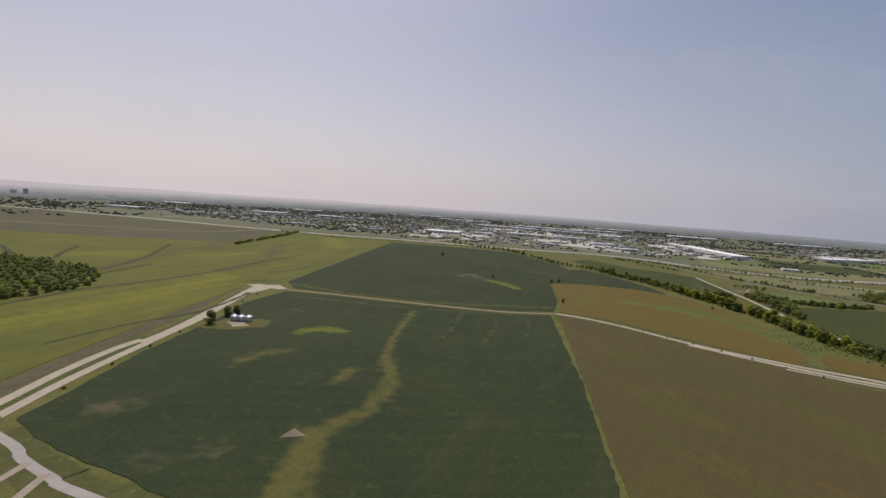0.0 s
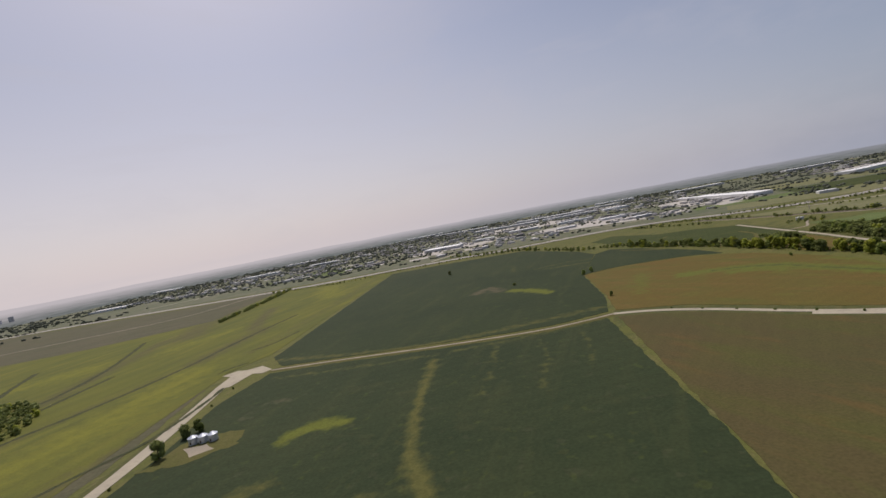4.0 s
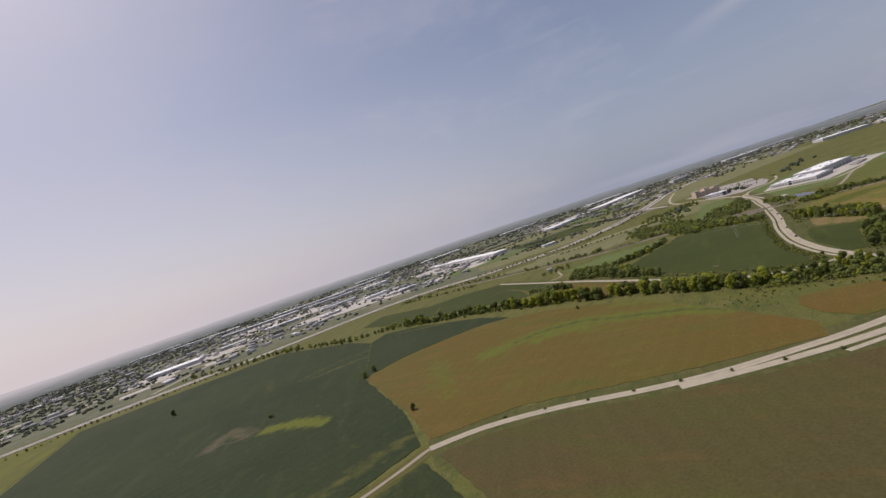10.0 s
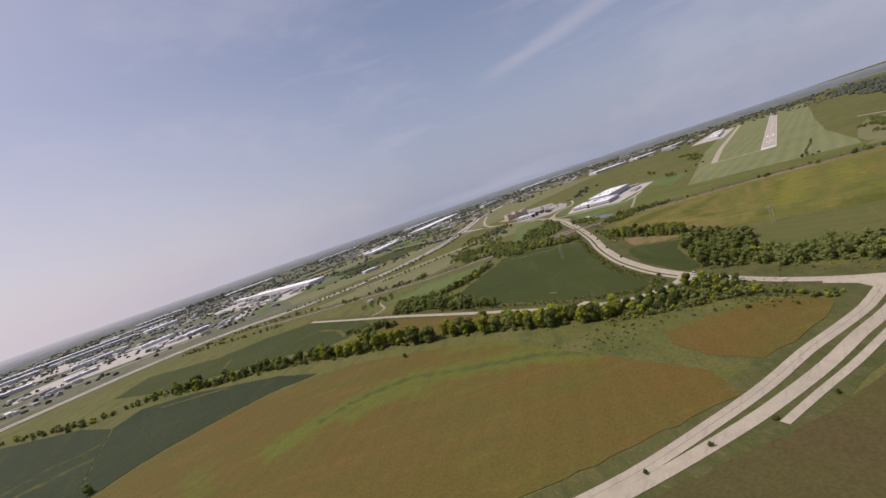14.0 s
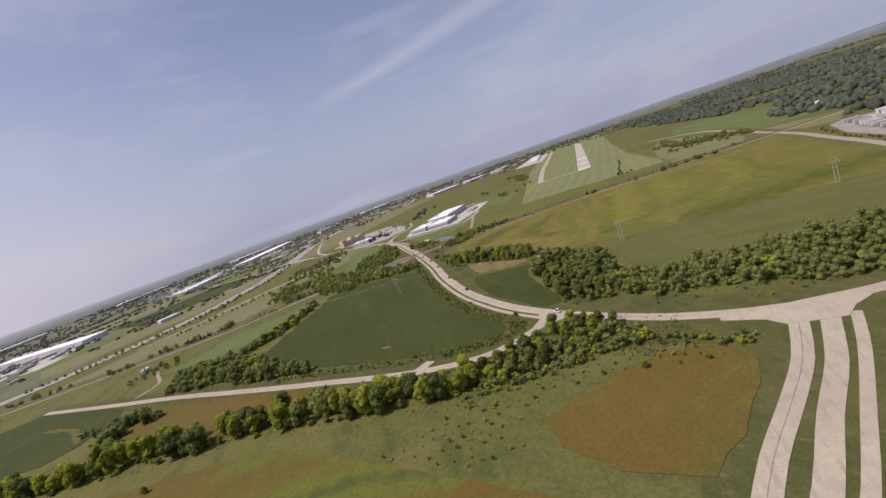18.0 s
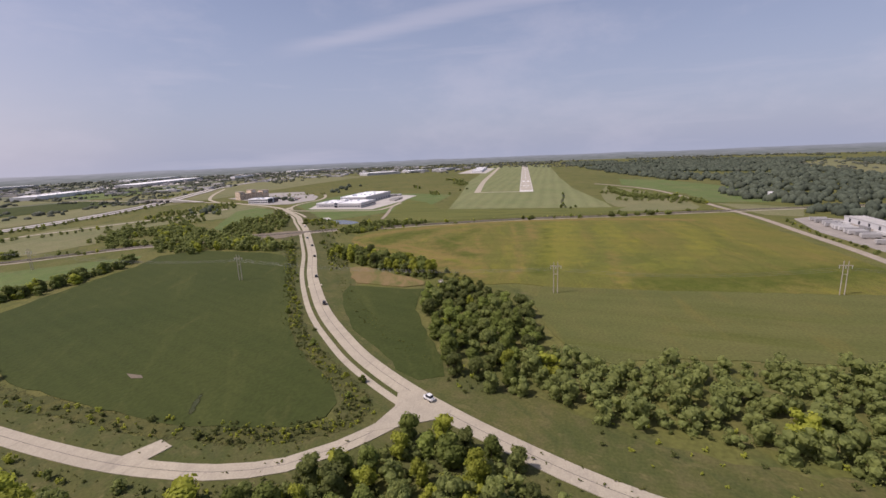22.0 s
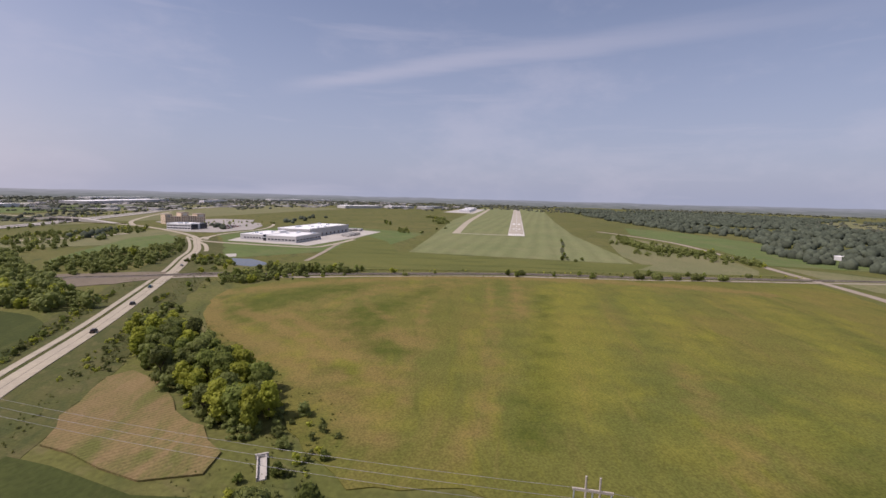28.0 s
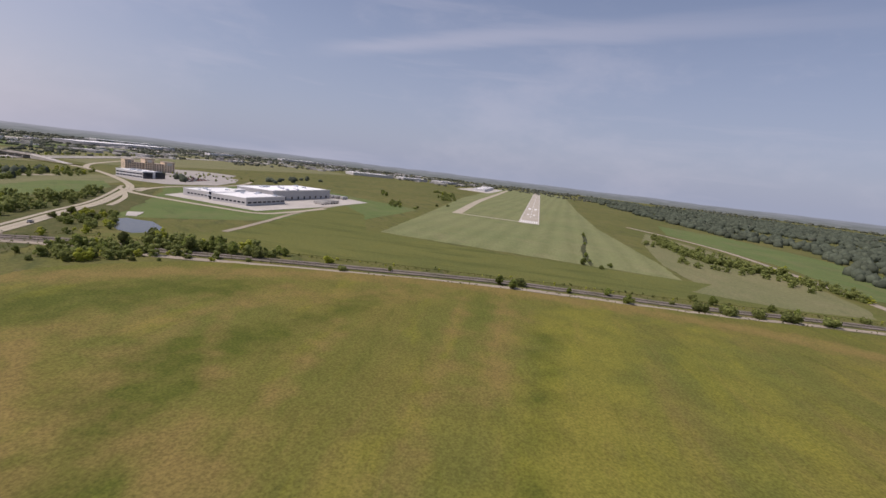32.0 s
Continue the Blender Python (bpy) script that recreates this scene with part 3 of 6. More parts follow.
def box_bm(x0, x1, y0, y1, z0, z1, bevel=0.0):
    bm = bmesh.new()
    bmesh.ops.create_cube(bm, size=1, matrix=Matrix.Translation(((x0 + x1) / 2, (y0 + y1) / 2, (z0 + z1) / 2)) @ Matrix.Diagonal((x1 - x0, y1 - y0, z1 - z0, 1)))
    if bevel:
        bmesh.ops.bevel(bm, geom=bm.edges[:], offset=bevel, segments=2, affect="EDGES")
    return bm


def cyl_bm(r1, r2, z0, z1, seg=12, x=0.0, y=0.0):
    bm = bmesh.new()
    bmesh.ops.create_cone(bm, cap_ends=True, segments=seg, radius1=r1, radius2=r2, depth=z1 - z0, matrix=Matrix.Translation((x, y, (z0 + z1) / 2)))
    return bm


# ---------------------------------------------------------------- ground and distance
ground_bm = bmesh.new()
bmesh.ops.create_grid(ground_bm, x_segments=24, y_segments=24, size=9000)
tagged(part("ground", ground_bm, GRASS), "flat rough grass farmland reaching the horizon", "ground", "", "structure")


def backdrop():
    """Far hazy hills and woods, a low uneven rim all round."""
    bm = bmesh.new()
    prev = None
    for k in range(361):
        ang = radians(k)
        c = math.cos(ang)
        rise = 58 - 24 * c + 9 * noise.noise((math.cos(ang) * 7, math.sin(ang) * 7, 0.3)) + 5 * noise.noise((math.cos(ang) * 40, math.sin(ang) * 40, 2))
        pts = [(3300, -2), (3700, 0.22 * rise), (4000, 0.5 * rise), (4250, rise)]
        row = [bm.verts.new((350 + r * math.cos(ang), 500 + r * math.sin(ang), z)) for r, z in pts]
        if prev:
            for j in range(3):
                bm.faces.new((prev[j], prev[j + 1], row[j + 1], row[j]))
        prev = row
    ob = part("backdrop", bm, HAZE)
    return tagged(ob, "hazy blue-grey wooded land at the horizon", "backdrop", "", "structure")


backdrop()

tagged(part("town_land", slab_bm([(-3278, 1460), (-1798, 1546), (-890, 1472), (-290, 1447), (264, 1465), (421, 1428), (551, 1303), (733, 1364), (880, 1589), (1132, 1649), (1683, 1832), (2348, 1963), (2580, 1431), (2941, 1113), (3152, 2592), (2151, 3250), (587, 3750), (-1308, 3497), (-2694, 2438)], -0.2, 0.1, 12, 90), TOWN_LAND), "mixed lots, yards and wooded streets of the town", "town land", "", "structure")

# fields
stained_field("field_soybean_west", [(-294, 170), (-307, 283), (-318, 391), (-337, 574), (-313, 626), (-327, 1349), (-696, 1417), (-648, 996), (-856, 911), (-1266, 847), (-1202, 246), (-705, -61), (-321, -23)], SOY_YELLOW, "ripening yellow-green soybean field with dark swales", 0.5, (
    ("dull", [(-429, 649), (-428, 718), (-423, 806)], 20, 0.8), ("dull", [(-448, 817), (-484, 905), (-531, 1042)], 16, 0.9), ("dull", [(-597, 854), (-643, 957), (-665, 1076)], 42, 0.8), ("dull", [(-559, 538), (-599, 699), (-643, 862)], 20, 0.8), ("dull", [(-334, 309), (-318, 391), (-316, 490)], 12, 0.8), ("dull", [(-488, 393), (-468, 492), (-435, 627)], 10, 0.6), ("dull", [(-355, 655), (-350, 929), (-359, 1305)], 14, 0.5),
    ("bright", [(-419, 326), (-391, 481), (-397, 597)], 40, 0.7), ("bright", [(-723, 670), (-671, 710)], 50, 0.7), ("bright", [(-401, 1064), (-498, 1289)], 40, 0.7), ("bright", [(-551, 762), (-504, 848)], 25, 0.7)), 13.0)
field("field_fallow_west", [(-654, 1010), (-708, 1427), (-900, 1377), (-1804, 1480), (-2045, 1229), (-1280, 866), (-862, 922)], FALLOW, "dull brown-green fallow field beside the highway", 0.25)
stained_field("field_soybean_near", [(-272, 545), (-204, 545), (-128, 540), (-55, 537), (15, 539), (66, 552), (69, 338), (61, 130), (-80, 146), (-129, 157), (-154, 164), (-188, 172), (-220, 182), (-246, 195), (-253, 240), (-264, 300), (-270, 399), (-284, 470)], SOY_DARK, "dark green soybean field with a grassed waterway", 0.55, (
    ("pale", [(-38, 521), (-43, 455), (-50, 413)], 3.2, 0.5), ("pale", [(1, 519), (0, 468), (-8, 414)], 3.2, 0.5), ("pale", [(37, 531), (37, 489), (32, 450)], 3.2, 0.45), ("pale", [(-188, 304), (-179, 328), (-166, 335)], 8, 0.7), ("pale", [(-106, 290), (-102, 313)], 6, 0.8), ("pale", [(-95, 505), (-93, 409), (-85, 345)], 4, 0.95), ("pale", [(-85, 345), (-73, 315), (-69, 287), (-73, 258), (-86, 226), (-90, 207), (-81, 183), (-74, 145)], 7, 0.9),
    ("pale", [(-258, 525), (-140, 520), (-38, 528), (66, 552)], 4, 0.5), ("pale", [(-92, 220), (-87, 189), (-82, 149)], 9, 1.1), ("weed", [(-177, 389), (-166, 402), (-143, 403)], 8, 1.1), ("bare", [(-219, 216), (-209, 222)], 10, 0.6), ("bare", [(-160, 176), (-129, 192)], 8, 0.4), ("bare", [(-239, 441), (-219, 463)], 10, 0.35)), 5.0)
stained_field("field_soybean_north", [(-300, 606), (-270, 566), (-204, 563), (-128, 558), (-55, 555), (15, 557), (73, 575), (85, 640), (90, 800), (150, 1000), (132, 1085), (31, 1289), (-191, 1315), (-322, 1310)], SOY_DARK, "dark green soybean field along a dirt track", 0.55, (
    ("weed", [(-15, 772), (12, 747), (30, 716)], 9, 1.2), ("bare", [(-69, 792), (-49, 823), (-36, 785)], 12, 0.8), ("pale", [(50, 922), (110, 913), (166, 891)], 6, 0.7), ("pale", [(35, 941), (91, 958), (143, 947)], 5, 0.6), ("pale", [(-286, 591), (-139, 560), (-39, 569), (70, 595)], 6, 0.7), ("pale", [(-4, 1046), (-6, 952)], 6, 0.5)), 7.0)
STRIP = [(189, 686), (218, 683), (243, 677), (266, 665), (282, 648), (294, 615), (307, 586), (317, 553), (318, 529)]
stained_field("field_soybean_turning", [(80, 576), (87, 640), (92, 797), (134, 816), (192, 815), (238, 806), (280, 775), (304, 742), (318, 699), (332, 657), (338, 613), (326, 566), (314, 517), (300, 462), (280, 446), (224, 486), (138, 556)], SOY_BROWN, "brown turning soybean field beside the parkway", 0.5, (
    ("wet", STRIP, 15, 1.0), ("wet", [(231, 657), (248, 656), (267, 632)], 12, 0.8), ("wet", [(325, 652), (338, 607), (322, 551)], 10, 0.7), ("wet", [(119, 634), (151, 727)], 14, 0.5), ("damp", STRIP[1:], 3.4, 1.0)), 5.0)
field("field_soybean_inner", [(344, 494), (364, 474), (382, 450), (384, 428), (372, 419), (352, 422), (328, 432), (312, 442), (315, 466), (328, 486)], SOY_BROWN, "small brown bean field beside the junction", 0.5)
field("field_soybean_south", [(76, 552), (110, 542), (150, 518), (188, 480), (228, 450), (262, 424), (296, 404), (340, 385), (372, 370), (370, 162), (65, 126)], SOY_RUST, "brown turning soybean field south of the parkway", 0.5)
field("field_soybean_corner", [(341, 709), (336, 798), (380, 826), (408, 824), (399, 669), (387, 603), (371, 622), (363, 666)], SOY_BROWN, "orange-brown bean field between hedge and lane", 0.5)
field("field_bean_hedge", [(214, 1092), (267, 1002), (319, 921), (341, 863), (362, 853), (403, 869), (415, 887), (433, 1046), (377, 1107), (311, 1132), (244, 1260), (185, 1201)], SOY_GREEN, "dark green bean field behind the hedge", 0.55)
field("field_bean_wedge", [(91.5, 802), (140, 820), (192, 819), (242, 812), (280, 787), (271, 852), (227, 968), (185, 1028), (151, 1001)], SOY_DARK, "dark green bean field before the hedge", 0.5)
field("field_bean_curve", [(599, 800), (636, 816), (662, 795), (660, 750), (657, 716), (650, 696), (638, 681), (616, 665), (575, 639), (540, 616), (505, 594), (477, 570), (454, 543), (440, 532), (431, 530), (424, 538), (420, 554), (418, 572), (418, 590), (421, 625), (428, 668), (446, 715), (468, 766), (484, 776), (522, 785), (560, 794)], SOY_GREEN, "deep green bean field inside the road bend", 0.5)
field("field_bean_lane", [(478, 927), (529, 909), (559, 915), (591, 880), (637, 837), (614, 819), (594, 825), (547, 833), (500, 846), (482, 873)], LAWN, "bright green meadow by the lane", 0.4)
field("field_meadow_bend", [(748, 836), (785, 888), (830, 918), (953, 992), (1008, 993), (975, 935), (935, 908), (870, 882), (840, 893), (800, 880)], LAWN, "bright green meadow beyond the railway", 0.36)
field("field_corn_stubble", [(577, 589), (575, 578), (574, 568), (573, 556), (577, 545), (586, 547), (594, 559), (604, 578), (617, 599), (619, 609), (612, 613), (596, 604), (587, 599)], CORN_DRY, "small tan field of dry corn", 1.0, 1.6)
field("field_bean_small", [(571, 592), (571, 578), (570, 566), (569, 553), (571, 542), (556, 539), (534, 535), (500, 517), (478, 505), (465, 501), (460, 509), (467, 520), (482, 535), (502, 556), (528, 574), (552, 588)], SOY_GREEN, "small dark green bean field beside the road", 0.46, 1.0)
stained_field("field_soybean_large", [(700, 652), (724, 667), (746, 672), (762, 665), (780, 655), (797, 640), (812, 610), (824, 583), (841, 546), (856, 494), (876, 407), (896, 335), (914, 272), (760, 270), (620, 268), (592, 268), (588, 333), (584, 402), (584, 470), (589, 488), (582, 512), (600, 537), (616, 551), (622, 568), (636, 588), (666, 620), (684, 640)], SOY_MIX, "wide soybean field mottled green and yellow-brown", 0.55, (
    ("yellow", [(648, 463), (740, 462), (828, 463)], 24, 0.8), ("yellow", [(673, 464), (744, 462)], 12, 0.95), ("yellow", [(688, 414), (839, 416)], 20, 0.6), ("yellow", [(618, 438), (681, 363), (767, 346)], 16, 0.55), ("yellow", [(758, 345), (826, 352)], 18, 0.6), ("yellow", [(611, 512), (647, 543), (668, 574)], 9, 0.75), ("yellow", [(656, 498), (703, 507)], 7, 0.55),
    ("tan", [(649, 574), (674, 622), (703, 663), (723, 669), (773, 635), (820, 579), (843, 529), (855, 468), (861, 397), (852, 330)], 11, 0.85), ("tan", [(603, 514), (634, 551), (651, 582)], 7, 0.8), ("tan", [(707, 604), (773, 580), (821, 527)], 15, 0.5), ("tan", [(647, 533), (705, 577), (764, 593)], 8, 0.6), ("tan", [(595, 493), (642, 489), (723, 501), (801, 513)], 5, 0.6), ("tan", [(627, 520), (695, 530), (762, 547)], 4, 0.65), ("tan", [(732, 488), (830, 498)], 7, 0.6), ("tan", [(609, 524), (641, 529)], 10, 0.7), ("tan", [(598, 424), (680, 422)], 7, 0.5),
    ("tan", [(615, 521), (648, 553), (685, 605), (711, 642)], 2.6, 0.7), ("tan", [(623, 513), (685, 534), (744, 579), (793, 588)], 3.0, 0.6),
    ("tan", [(697, 628), (689, 610), (679, 593), (662, 568), (650, 553)], 3.6, 1.1), ("tan", [(701, 606), (678, 572), (663, 554), (653, 544)], 3.8, 1.1), ("tan", [(693, 598), (696, 620)], 3.4, 1.0), ("tan", [(686, 546), (676, 525)], 9, 0.8), ("tan", [(678, 627), (695, 644), (712, 657)], 5, 1.1),
    ("yellow", [(673, 609), (664, 592)], 6, 0.9), ("yellow", [(652, 570), (640, 556)], 8, 0.9), ("lush", [(706, 628), (740, 630), (770, 600)], 16, 0.8), ("lush", [(665, 536), (705, 570), (740, 560)], 12, 0.9), ("lush", [(640, 545), (625, 525)], 8, 0.8),
    ("lush", [(651, 605), (699, 630), (745, 611)], 14, 0.7), ("lush", [(612, 475), (699, 473), (800, 478)], 7, 0.7), ("lush", [(666, 554), (724, 557), (792, 551)], 10, 0.6), ("lush", [(596, 402), (624, 319), (651, 259)], 22, 0.8)), 4.0)
field("field_soybean_strip", [(592, 261), (592, 268), (591, 333), (587, 402), (587, 470), (557, 475), (517, 465), (491, 454), (486, 439), (495, 414), (498, 370), (499, 323), (521, 288), (528, 257)], SOY_OLIVE, "darker olive green strip of beans beside the wood", 0.5)
field("field_meadow_approach", [(792, 734), (827, 670), (850, 606), (871, 540), (890, 470), (905, 410), (926, 348), (944, 285), (990, 296), (972, 392), (958, 512), (966, 640), (1060, 690), (1120, 745), (1013, 729), (919, 702), (867, 690)], HAY, "dark green hay meadow before the airfield", 0.35)
field("airfield_grass", [(968, 628), (1145, 655), (1643, 736), (2920, 870), (2900, 560), (1691, 479), (1300, 446), (1029, 402), (972, 398)], MOWN, "pale striped mown airfield grass", 0.15)
field("field_meadow_south", [(930, 383), (980, 296), (1017, 288), (1203, 321), (1343, 378), (1198, 399), (1036, 401)], MEADOW_PALE, "pale olive hay field south of the runway", 0.3)
field("field_olive_east", [(934, 399), (1017, 357), (1009, 290), (975, 289), (944, 300), (930, 350)], MEADOW_PALE, "olive hay field beside the railway", 0.4)
field("field_tan_east", [(1008, 260), (988, 223), (950, 182), (876, 215), (890, 246)], MEADOW_PALE, "pale tan hay field below the gravel road", 0.4)
field("field_far", [(1476, -190), (2118, -275), (2540, -590), (1500, -290)], MEADOW_PALE, "pale tan fields beyond the woods", 0.4)
field("field_far", [(1104, 147), (1097, 104), (1140, 92), (1152, 136)], LAWN, "small green clearing in the woods", 0.4)
field("field_green_south", [(1020, 262), (1150, 268), (1372, 345), (1560, 330), (1500, 245), (1314, 176), (1130, 152), (1010, 150)], LAWN, "green pasture beside the gravel road", 0.3)
field("business_park_lawn", [(849, 771), (935, 840), (999, 895), (1050, 951), (1309, 933), (1204, 681), (1008, 671), (914, 723)], LAWN, "green lawn of the business park", 0.12)
field("field_north_far", [(489, 1201), (708, 1129), (770, 1140), (866, 1086), (1058, 1065), (1035, 985), (904, 929), (814, 1001), (744, 1009), (683, 955), (630, 964), (591, 1008), (557, 1066)], MEADOW_PALE, "olive pasture below the highway", 0.3)
field("field_highway_north", [(1175, 1247), (1724, 1281), (2177, 1288), (2337, 1933), (1688, 1801), (1207, 1580)], MEADOW_PALE, "flat green fields beyond the highway", 0.3)

for pts, m, lab in (([(567, 1371), (785, 1260), (1109, 1247), (1141, 1411), (825, 1444), (631, 1510)], MEADOW_PALE, "pale hay field beyond the highway"), ([(827, 1465), (1154, 1435), (1191, 1651), (897, 1747)], SOY_GREEN, "green bean field beyond the highway"), ([(561, 1539), (806, 1476), (859, 1587), (594, 1659)], LAWN, "green pasture near the town"),
                    ([(924, 1794), (1217, 1698), (1299, 2012), (997, 2064)], MEADOW_PALE, "pale meadow near the town"), ([(1237, 1646), (1757, 1838), (1747, 2041), (1289, 1938)], LAWN, "green pasture below the warehouses"), ([(-958, 1776), (-607, 1640), (-521, 1767), (-911, 2003)], LAWN, "green field beside the highway")):
    field("field_far", pts, m, lab, 0.6)

# small marks in the crops
SWALES = (([(-480, 319), (-479, 411), (-477, 460), (-458, 508), (-442, 567), (-432, 623), (-428, 667), (-426, 731), (-420, 796), (-406, 903)], 7, "long dark grassy swale across the yellow beans"),
          ([(-896, 695), (-770, 619), (-713, 602), (-702, 622), (-739, 670), (-799, 760)], 9, "dark curving swale in the yellow beans"),
          ([(-613, 566), (-574, 565), (-577, 610), (-602, 687), (-647, 777), (-705, 882)], 8, "dark curving swale in the yellow beans"),
          ([(-537, 521), (-543, 567), (-546, 614), (-547, 649)], 8, "short dark swale in the yellow beans"),
          ([(-342, 287), (-331, 343), (-320, 376), (-303, 412), (-301, 449), (-305, 502), (-316, 554)], 4.5, "dark grassy swale along the parkway"),
          ([(-351, 569), (-346, 588), (-323, 608)], 4, "short dark swale behind the parkway's end"),
          ([(-367, 661), (-343, 683), (-329, 747)], 5, "short dark swale at the field's edge"))
for k, (pts, wide, lab) in enumerate(SWALES):
    soft_ribbon("swale", pts, wide * 1.35, STREAK, 0.58, lab, "swale", seed=k)
for pts, lab in (([(-107, 211), (-104, 222), (-94, 216)], "triangular bare soil patch"), ([(442.6, 625.6), (442.4, 618), (440.6, 615.7), (440, 620)], "small bare soil spot in the beans")):
    tagged(part("bare_patch", slab_bm(pts, 0.1, 0.46, 0.3, 4), DIRT), lab, "bare soil", "", "structure")
for pts, wide, lab in (([(272, 1014), (294, 1052), (314, 1080)], 8, "pale strip in the green beans"),
                       ([(391, 978), (390, 940), (385, 905), (363, 859)], 9, "curved pale strip in the green beans"), ([(189, 990), (217, 951), (247, 907)], 7, "pale strip in the green beans")):
    soft_ribbon("weed_strip", pts, wide, WATERWAY_SOFT, 0.62, lab, "weed strip")
for pts, wide in (([(655, 692), (592, 650), (540, 617), (507, 591), (480, 568), (456, 540), (441, 524), (431, 522), (422, 533), (416, 560), (415, 590), (418, 640), (424, 690)], 11), ([(712, 712), (655, 672), (600, 640)], 8), ([(720, 696), (690, 672), (655, 644), (620, 622)], 12)):
    soft_ribbon("brush_strip", pts, wide, BRUSH, 0.36, "low olive brush along the field edge", "brush", seed=5)
soft_ribbon("rut", [(437.5, 583.6), (429.7, 580), (421.4, 575.3)], 2.2, STREAK, 0.82, "dark washed rut in the beans", "rut", 1.5)
# ditch across the airfield
soft_ribbon("ditch", [(1202, 466), (1127, 463), (1064, 465), (1015, 463), (968, 458)], 6, STREAK, 0.2, "weedy ditch across the airfield grass", "ditch")

# ---------------------------------------------------------------- roads
PARKWAY = [(-245, 130), (-257, 196), (-265, 234), (-272, 282), (-279, 346), (-284, 389), (-296, 453), (-310, 522)]
ribbon("parkway_carriageway_west", [(-258, 140), (-272, 208), (-282, 254), (-287, 300), (-285, 324)], 7.0, CONCRETE, 0.25, 0, label="pale concrete carriageway of the unfinished parkway", category="road")
ribbon("parkway_carriageway_east", PARKWAY, 7.0, CONCRETE, 0.26, 0, label="pale concrete carriageway of the parkway", category="road")
ribbon("parkway_carriageway_middle", [(-282, 318), (-283, 346), (-289, 389), (-301, 453), (-315, 522)], 6.0, CONCRETE, 0.24, 0, label="pale concrete road before the parkway splits", category="road")
ribbon("parkway_median", PARKWAY, 9, VERGE, 0.18, 7.5, label="narrow grass median", category="median", ragged=0.4)
ribbon("parkway_verge", [(x - 27, y) for x, y in PARKWAY], 14, FALLOW, 0.1, label="dry grass verge", category="verge", ragged=1.2)
tagged(part("parkway_apron", slab_bm([(-337, 562), (-326, 574), (-313, 571), (-299, 579), (-278, 560), (-284, 551), (-297, 554), (-302, 520), (-318, 520), (-323, 555)], -0.2, 0.3), CONCRETE), "pale concrete stub where the parkway ends", "road", "", "structure")
ribbon("park_drive", [(867, 693), (919, 707), (1013, 734), (1123, 752)], 4.5, GRAVEL, 0.18, label="faint gravel path to the warehouse", category="track", ragged=0.3)
ribbon("house_drive", [(431, 893), (456, 896), (479, 931), (496, 957)], 3.5, GRAVEL, 0.24, label="pale gravel drive to the white farm shed", category="drive")
ribbon("dirt_track", [(-276, 556), (-204, 554), (-128, 549), (-55, 546), (15, 548), (75, 564)], 3.2, GRAVEL, 0.3, label="tan dirt track between the bean fields", category="track", ragged=0.3)
ribbon("track_verge", [(-276, 556), (-204, 554), (-128, 549), (-55, 546), (15, 548), (75, 564)], 13, WATERWAY, 0.14, label="dry grass strip along the dirt track", category="verge", ragged=1.0)
SECTION = [(-1100, 470), (-700, 310), (-420, 232), (-240, 180), (-208, 166), (-182, 157), (-151, 149), (60, 112), (239, 100), (428, 120)]
ribbon("section_road", SECTION, 4.6, ASPHALT, 0.2, label="grey paved section road", category="road")
ribbon("section_verge", SECTION[3:8], 22, VERGE, 0.07, label="green weedy verges of the section road", category="verge", ragged=1.2)
ribbon("farm_drive", [(-202, 164), (-201, 151), (-206, 126)], 4, GRAVEL, 0.22, label="short gravel farm drive", category="drive")
ribbon("farm_drive", [(-187, 159), (-183, 144), (-173, 122)], 4, GRAVEL, 0.22, label="short gravel farm drive", category="drive")

BOULEVARD = [(75, 564), (110, 553), (150, 528), (190, 494), (222, 471), (258, 452), (288, 438), (318, 427), (342, 416), (366, 406), (394, 399)]
ribbon("boulevard_carriageway_north", BOULEVARD, 6.6, CONCRETE, 0.28, 0, label="pale concrete boulevard carriageway", category="road")
ribbon("boulevard_carriageway_south", [(198, 480), (228, 460), (260, 441), (282, 430), (307, 419), (335, 409), (362, 398), (394, 389)], 6.2, CONCRETE, 0.26, label="pale concrete boulevard carriageway", category="road")
ribbon("centre_joint", BOULEVARD, 0.2, BALLAST, 0.288, label="dark joint along the boulevard carriageway", category="road joint")
ribbon("boulevard_sidepath", [(262, 430), (284, 421), (307, 411), (331, 402), (358, 392), (376, 386), (394, 381)], 3.6, CONCRETE, 0.24, label="narrow pale concrete side path", category="path")
ribbon("boulevard_verge", BOULEVARD, 40, VERGE, 0.08, -6, label="rough grass verges of the boulevard", category="verge", ragged=1.5)
HIGHROAD = [(1125, 1400), (1122, 1260), (1104, 1150), (1052, 1030), (1000, 942), (943, 884), (888, 833), (838, 797), (785, 757), (720, 713), (655, 670), (595, 634), (545, 600), (515, 577), (492, 556), (474, 538), (457, 517), (442, 495), (430, 474), (417, 447), (409, 420), (406, 398), (408, 380), (414, 352), (421, 310), (428, 230), (430, 100), (440, -200)]
ribbon("bend_road", HIGHROAD, 7.3, CONCRETE, 0.34, label="pale concrete road sweeping round the bean field", category="road")
ribbon("centre_joint", HIGHROAD[3:24], 0.22, BALLAST, 0.348, label="dark joint along the middle of the bend road", category="road joint")
ribbon("service_road", HIGHROAD[4:18], 2.9, CONCRETE, 0.26, -7.2, label="narrow pale concrete road beside the bend road", category="road")
ribbon("bend_road_verge", HIGHROAD[4:], 52, VERGE, 0.1, 0, label="rough grass verges of the bend road", category="verge", ragged=2.0)
